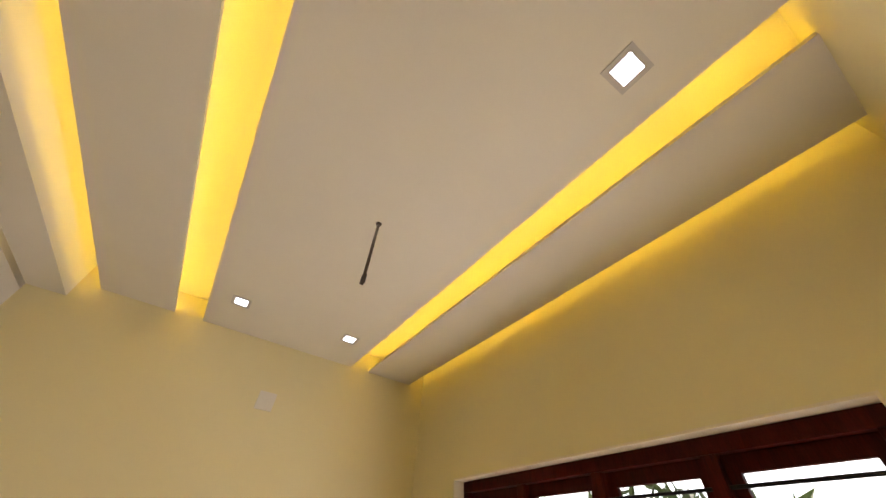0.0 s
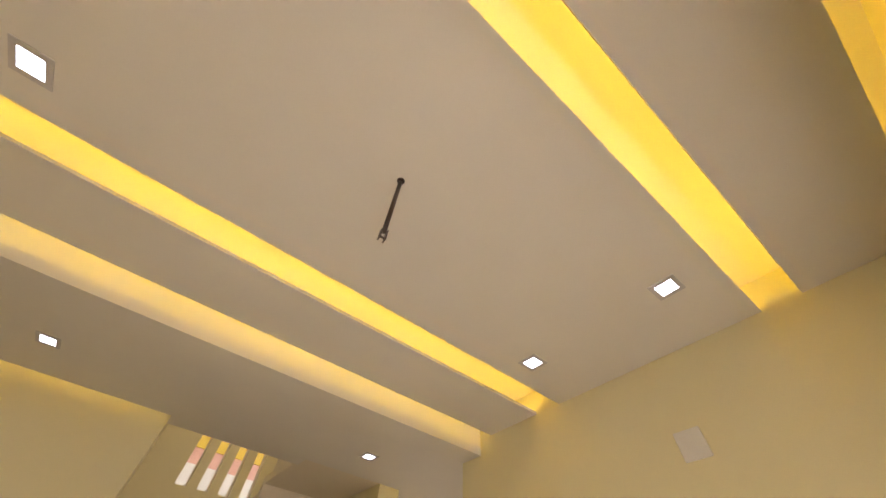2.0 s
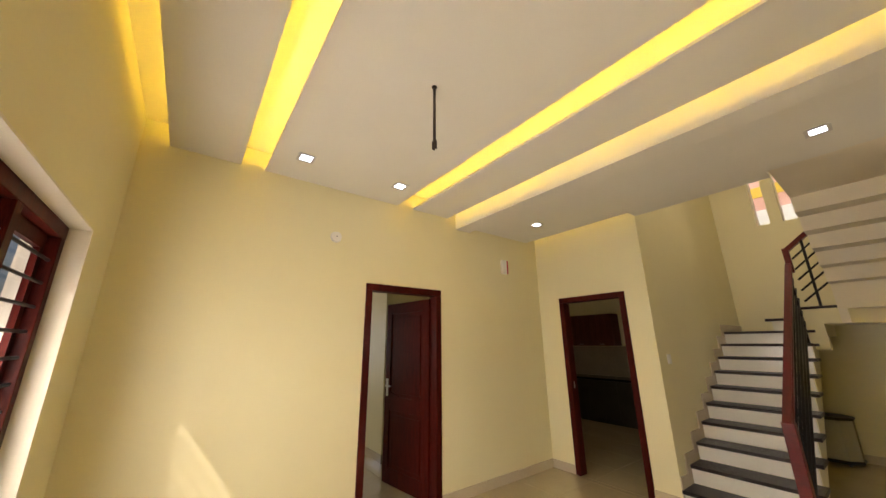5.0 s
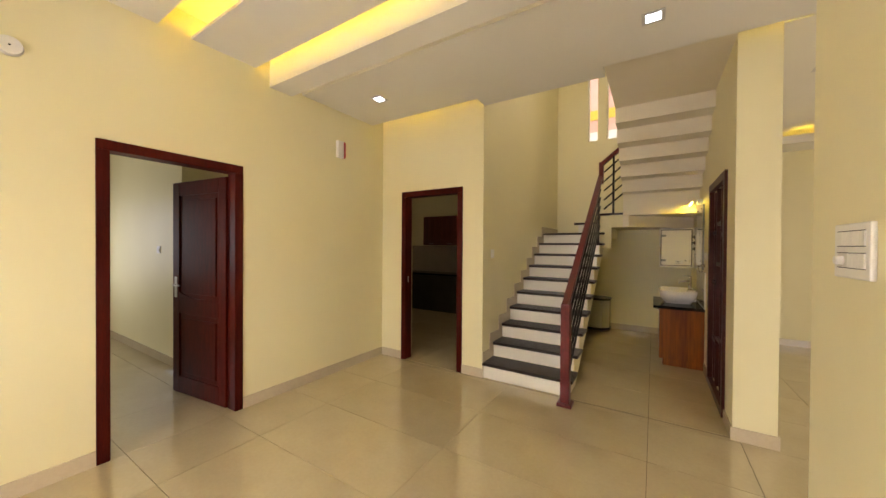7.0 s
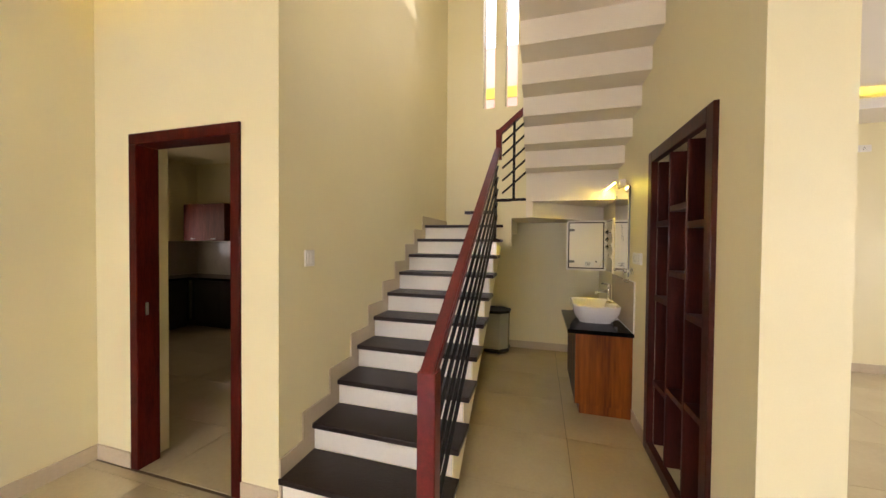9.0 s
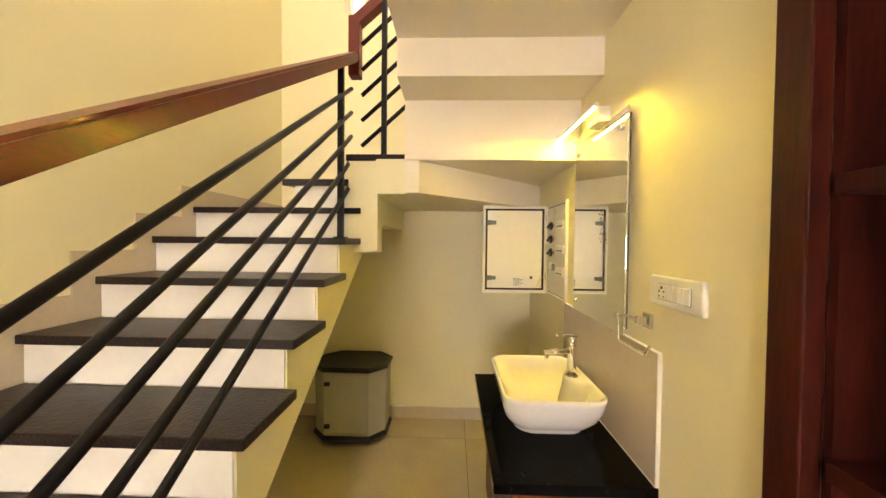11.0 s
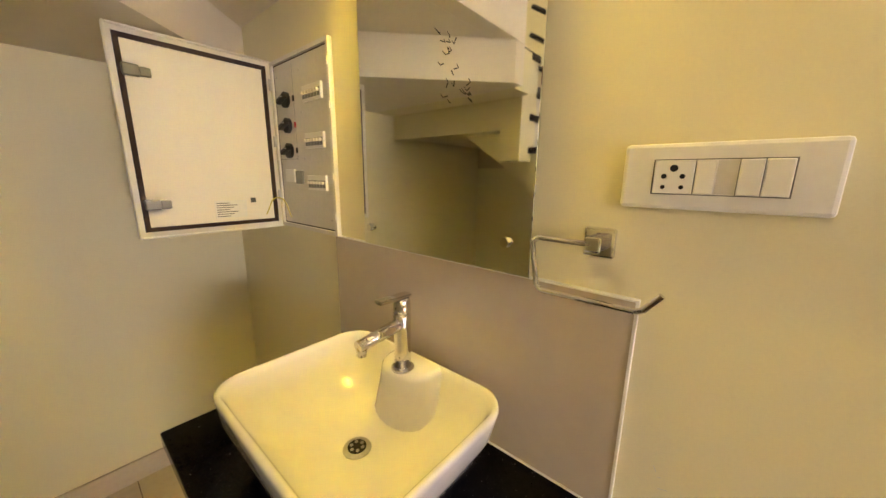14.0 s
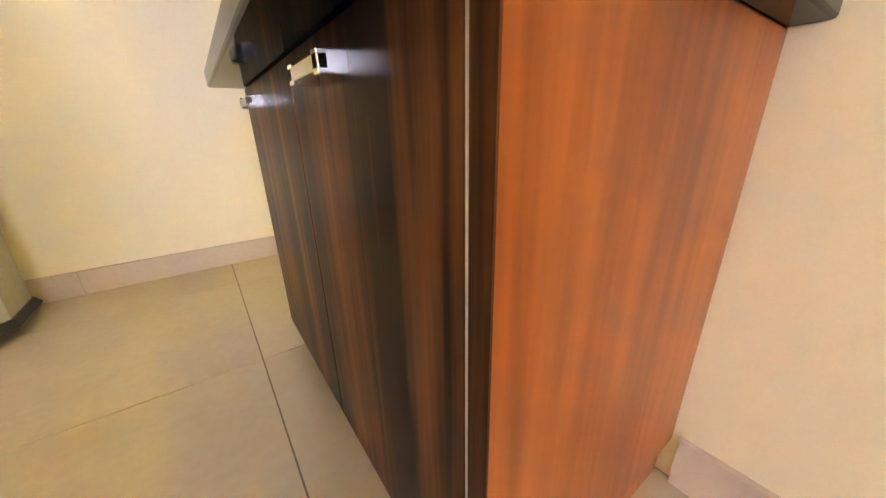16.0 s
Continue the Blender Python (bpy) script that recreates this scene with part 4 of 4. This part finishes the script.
for z in (1.60, 1.515, 1.43):
    bm = bmesh.new()
    rod(bm, (XW - 0.009, 2.70, z), (XW - 0.02, 2.70, z), 0.026, 24)
    kn = part("rotary_switch", bm, BLACKP, pan, "black rotary switch")
    bm = boxes((XW - 0.036, XW - 0.0205, 2.671, 2.729, z - 0.0075, z + 0.0075), bevel=0.003)
    bmesh.ops.rotate(bm, verts=bm.verts, cent=(XW, 2.70, z), matrix=Matrix.Rotation(radians(-18), 3, "X"))
    part("knob", bm, BLACKP, kn)
    part("pointer", boxes((XW - 0.0366, XW - 0.036, 2.676, 2.69, z + 0.004, z + 0.0065)), PAPER, kn)
    part("indicator", boxes((XW - 0.012, XW - 0.009, 2.645, 2.655, z - 0.01, z + 0.008)), REDP if z == 1.515 else BLACKP, pan)
for z in (1.60, 1.455, 1.32):
    bk = part("breaker_block", boxes((XW - 0.018, XW - 0.0092, 2.462, 2.575, z - 0.024, z + 0.024), bevel=0.001), PLASTIC, pan)
    for i in range(6):
        part("slot", boxes((XW - 0.0188, XW - 0.018, 2.466 + i * 0.018, 2.481 + i * 0.018, z - 0.016, z + 0.008)), GREYP, bk)
        part("toggle", boxes((XW - 0.028, XW - 0.0188, 2.469 + i * 0.018, 2.478 + i * 0.018, z - 0.004, z + 0.005)), ENAMEL, bk)
part("breaker_block", boxes((XW - 0.018, XW - 0.0092, 2.67, 2.735, 1.32, 1.365), bevel=0.001), PLASTIC, pan)
part("breaker_block", boxes((XW - 0.018, XW - 0.0092, 2.615, 2.66, 1.315, 1.36), bevel=0.001), GREYP, pan)
for y, z in ((2.76, 1.68), (2.6, 1.68), (2.76, 1.2), (2.45, 1.2), (2.6, 1.55), (2.6, 1.4)):
    bm = bmesh.new()
    rod(bm, (XW - 0.009, y, z), (XW - 0.0105, y, z), 0.004, 8)
    part("screw", bm, STEEL, pan)
DL0, DL1 = 3.125, XW - 0.014
door = part("door", boxes((DL0, DL1, 2.803, 2.822, E0 - 0.004, E1 + 0.004), bevel=0.003), ENAMEL, db, "cream steel door swung open")
g, gw = 0.017, 0.013
for row in ((DL0 + g, DL0 + g + gw, E0 + g, E1 - g), (DL1 - g - gw, DL1 - g, E0 + g, E1 - g), (DL0 + g + gw, DL1 - g - gw, E1 - g - gw, E1 - g), (DL0 + g + gw, DL1 - g - gw, E0 + g, E0 + g + gw)):
    part("gasket", boxes((row[0], row[1], 2.797, 2.803, row[2], row[3])), GASKET_SHADE, door, "dark rubber gasket")
for row in ((DL0, DL0 + 0.006, E0 - 0.004, E1 + 0.004), (DL0 + 0.006, DL1, E1 - 0.002, E1 + 0.004), (DL0 + 0.006, DL1, E0 - 0.004, E0 + 0.002)):
    part("door_rim", boxes((row[0], row[1], 2.794, 2.8025, row[2], row[3]), bevel=0.002), ENAMEL, door)
for z in (1.61, 1.235):
    lt = part("latch", boxes((DL0 + 0.024, DL0 + 0.062, 2.782, 2.7965, z, z + 0.032), bevel=0.004), LATCH, door, "grey latch tab")
    part("latch_tongue", boxes((DL0 + 0.062, DL0 + 0.088, 2.788, 2.7965, z + 0.003, z + 0.029), bevel=0.003), LATCH, lt)
part("rating_label", boxes((3.33, 3.43, 2.8016, 2.803, 1.195, 1.255)), PAPER, door, "white printed rating label")
for i in range(7):
    part("print_line", boxes((3.335, 3.375 + 0.012 * (i % 3), 2.8008, 2.8016, 1.20 + i * 0.0075, 1.2025 + i * 0.0075)), INK, door)
part("print_block", boxes((3.445, 3.462, 2.8012, 2.803, 1.245, 1.262)), INK, door)
cu = bpy.data.curves.new("earth_wire", "CURVE")
cu.dimensions, cu.bevel_depth = "3D", 0.002
sp = cu.splines.new("BEZIER")
sp.bezier_points.add(2)
for p, c in zip(sp.bezier_points, ((3.49, 2.79, 1.20), (3.52, 2.74, 1.262), (3.553, 2.72, 1.19))):
    p.co, p.handle_left_type, p.handle_right_type = Vector(c) - ORIGIN[db.name], "AUTO", "AUTO"
wire = new("earth_wire", cu)
cu.materials.append(material("yellow_green_wire", (0.5, 0.42, 0.05), 0.5))
wire.parent = db

# ---- waste bin under the stairs ----
bn = thing("waste_bin", (2.16, 3.085, 0.0), "grey plastic bin with a black lid on castors", "waste bin")


def octo(cx, cy, hx, hy, c):
    return [(cx - hx + c, cy - hy), (cx + hx - c, cy - hy), (cx + hx, cy - hy + c), (cx + hx, cy + hy - c), (cx + hx - c, cy + hy), (cx - hx + c, cy + hy), (cx - hx, cy + hy - c), (cx - hx, cy - hy + c)]


def loft(bm, levels):
    ls = [[bm.verts.new((x, y, z)) for x, y in octo(cx, cy, hx, hy, c)] for cx, cy, hx, hy, c, z in levels]
    for a, b in zip(ls, ls[1:]):
        for i in range(8):
            j = (i + 1) % 8
            bm.faces.new((a[i], a[j], b[j], b[i]))
    bm.faces.new(ls[0][::-1])
    bm.faces.new(ls[-1])
    bmesh.ops.recalc_face_normals(bm, faces=bm.faces)


bx, by = 2.16, 3.085
bm = bmesh.new()
loft(bm, [(bx, by, 0.262, 0.190, 0.10, 0.07), (bx, by, 0.270, 0.197, 0.103, 0.538)])
body = part("body", bm, BINP, bn)
bm = bmesh.new()
loft(bm, [(bx, by, 0.276, 0.203, 0.105, 0.538), (bx, by, 0.286, 0.212, 0.108, 0.548), (bx, by, 0.284, 0.210, 0.108, 0.562), (bx, by, 0.262, 0.19, 0.10, 0.572), (bx, by, 0.252, 0.18, 0.095, 0.569), (bx, by, 0.15, 0.10, 0.05, 0.567)])
part("lid", bm, BLACKP, bn, "black plastic lid")
bm = bmesh.new()
loft(bm, [(bx, by, 0.268, 0.195, 0.10, 0.030), (bx, by, 0.280, 0.206, 0.104, 0.046), (bx, by, 0.268, 0.195, 0.102, 0.07)])
part("base_rim", bm, BLACKP, bn)
yf = by - 0.200
for row in ((bx - 0.163, bx + 0.163, 0.505, 0.513), (bx - 0.163, bx + 0.163, 0.085, 0.093), (bx - 0.163, bx - 0.155, 0.093, 0.505), (bx + 0.155, bx + 0.163, 0.093, 0.505)):
    part("panel_edge", boxes((row[0], row[1], yf, by - 0.188, row[2], row[3]), bevel=0.0015), BINP, body)
for x, y in ((bx - 0.16, by - 0.14), (bx + 0.15, by - 0.15), (bx - 0.16, by + 0.14), (bx + 0.15, by + 0.14)):
    bm = bmesh.new()
    rod(bm, (x - 0.012, y, 0.018), (x + 0.012, y, 0.018), 0.018, 14)
    part("castor", bm, GREYP, bn)
for z in (0.13, 0.44):
    part("clip", boxes((bx - 0.16, bx - 0.12, by - 0.209, by - 0.19, z, z + 0.028), bevel=0.002), BLACKP, bn)

# ---- kitchen, through its door ----
def base_unit(x0, x1, y0, y1, face):
    u = thing("base_cabinet", ((x0 + x1) / 2, (y0 + y1) / 2, 0), "dark grey kitchen base cabinet", "cabinet", "kitchen base cabinets")
    part("body", boxes((x0 + 0.001, x1 - 0.001, y0 + 0.02, y1, 0.1, 0.80)) if face == "y" else boxes((x0, x1 - 0.02, y0 + 0.001, y1 - 0.001, 0.1, 0.80)), KITCH, u)
    part("plinth", boxes((x0 + 0.001, x1 - 0.001, y0 + 0.06, y1, 0, 0.1)) if face == "y" else boxes((x0, x1 - 0.06, y0 + 0.001, y1 - 0.001, 0, 0.1)), KITCH, u)
    part("door", boxes((x0 + 0.003, x1 - 0.003, y0, y0 + 0.0195, 0.105, 0.795), bevel=0.002) if face == "y" else boxes((x1 - 0.0195, x1, y0 + 0.003, y1 - 0.003, 0.105, 0.795), bevel=0.002), KITCH, u)


for i in range(5):
    base_unit(-2.88 + 0.6 * i, -2.28 + 0.6 * i, 2.78, 3.349, "y")
for i in range(3):
    base_unit(-3.499, -2.90, 0.95 + 0.6 * i, 1.55 + 0.6 * i, "x")
solid("kitchen_countertop", boxes((-3.498, 0.15, 2.755, 3.348, 0.80, 0.84), (-3.498, -2.875, 0.93, 2.755, 0.80, 0.84)), GRANITE, (-1.6, 3.0, 0.8), "black granite kitchen worktop along two walls", "countertop")
structure("kitchen_dado", boxes((-3.498, 0.9, 3.34, 3.3495, 0.842, 1.45), (-3.4995, -3.49, 0.3, 3.34, 0.842, 1.049), (-3.4995, -3.49, 0.3, 2.1, 1.049, 1.45), (-3.4995, -3.49, 2.78, 3.34, 1.049, 1.45)), KTILE, "grey-brown tiled kitchen dado", "wall tiles")
for x0, n in ((-3.40, 2), (-1.50, 2)):
    for i in range(n):
        a = x0 + 0.48 * i
        u = thing("wall_cabinet", (a + 0.24, 3.2, 1.46), "red-brown kitchen wall cabinet", "cabinet", "kitchen wall cabinets")
        part("body", boxes((a + 0.001, a + 0.479, 3.04, 3.3495, 1.46, 2.12)), CABRED, u)
        dd = part("door", boxes((a + 0.003, a + 0.477, 3.02, 3.0395, 1.463, 2.117), bevel=0.002), CABRED, u)
        part("handle", boxes((a + 0.2, a + 0.28, 3.0, 3.0195, 1.49, 1.50)), STEEL, dd, "steel bar handle")

# ---- outside ----
rng = random.Random(4)


def tree(x, y, h, r, count):
    t = thing("tree", (x, y, -0.2), "green leafy tree in the sunlit yard", "tree", "garden trees")
    bm = bmesh.new()
    rod(bm, (x, y, -0.2), (x + 0.1, y, h * 0.62), 0.13, 10, 0.07)
    for i in range(5):
        a = i * 1.26 + rng.random()
        rod(bm, (x + 0.08, y, h * (0.4 + 0.05 * i)), (x + r * 0.7 * math.cos(a), y + r * 0.7 * math.sin(a), h * (0.66 + 0.06 * i)), 0.05, 6, 0.02)
    part("trunk", bm, BARK, t)
    bm = bmesh.new()
    for i in range(count):
        a, u = rng.random() * 6.283, rng.random() ** 0.5
        c = Vector((x + r * u * math.cos(a), y + r * u * math.sin(a), h * 0.75 + rng.gauss(0, 0.18) * h * 0.7))
        m = Matrix.Translation(c) @ Euler((rng.random() * 3, rng.random() * 3, rng.random() * 6)).to_matrix().to_4x4()
        l, w = 0.22 + 0.2 * rng.random(), 0.05 + 0.05 * rng.random()
        vs = [bm.verts.new(m @ Vector(p)) for p in ((-l, 0, 0), (0, -w, 0.03), (l, 0, -0.03), (0, w, 0.03))]
        bm.faces.new(vs)
    part("crown", bm, LEAF, t)


for x, y, h, r in ((2.9, -10.0, 2.3, 1.2), (5.6, -11.8, 3.0, 1.6), (-0.5, -11.0, 2.8, 1.5), (-4.0, -12.0, 3.6, 1.8), (9.5, 6.5, 4.0, 1.6), (12.5, 1.5, 4.6, 2.0), (-7.5, 2.5, 3.6, 1.5)):
    tree(x, y, h, r, 1300)
structure("backdrop", boxes((-70, 70, -60.5, -60, -0.2, 34), (-70, 70, 60, 60.5, -0.2, 60)), HAZE, "bright hazy sky in the distance", "sky")
solid("boundary_wall", boxes((-14, 16, -13.6, -13.4, -0.2, 1.6)), PLASTER, (1, -13.5, -0.2), "whitewashed boundary wall across the yard", "wall")

# ---- floor tiles, piece by piece ----
floor = tagged(new("floor"), "large polished beige floor tiles with thin brown joints", "floor", kind="structure")
TW, TD, GAP = 1.24, 0.62, 0.0036
tile_meshes = {}
ZONES = [(0.0, XE, YS, -0.02), (XS, XW, 0.0, YB), (XE, 8.16, -2.88, 3.6), (-4.5, 0.0, YS, -0.95), (-3.5, XS - 0.0, 0.0, 3.35)]
for zx0, zx1, zy0, zy1 in ZONES:
    for i in range(-6, 8):
        for j in range(-8, 9):
            x0, y0 = 0.55 + TW * i, -0.70 + TD * j
            a, b, c, d = max(x0, zx0), min(x0 + TW, zx1), max(y0, zy0), min(y0 + TD, zy1)
            if b - a < 0.02 or d - c < 0.02:
                continue
            key = (round(b - a, 3), round(d - c, 3))
            if key not in tile_meshes:
                w, dd = b - a, d - c
                bm = bmesh.new()
                box(bm, GAP / 2, w - GAP / 2, GAP / 2, dd - GAP / 2, -0.02, 0.0)
                tile_meshes[key] = mesh_of("tile", bm, TILE)
            ob = new("tile", tile_meshes[key])
            ob.location = (a, c, 0.0)
            ob.parent = floor
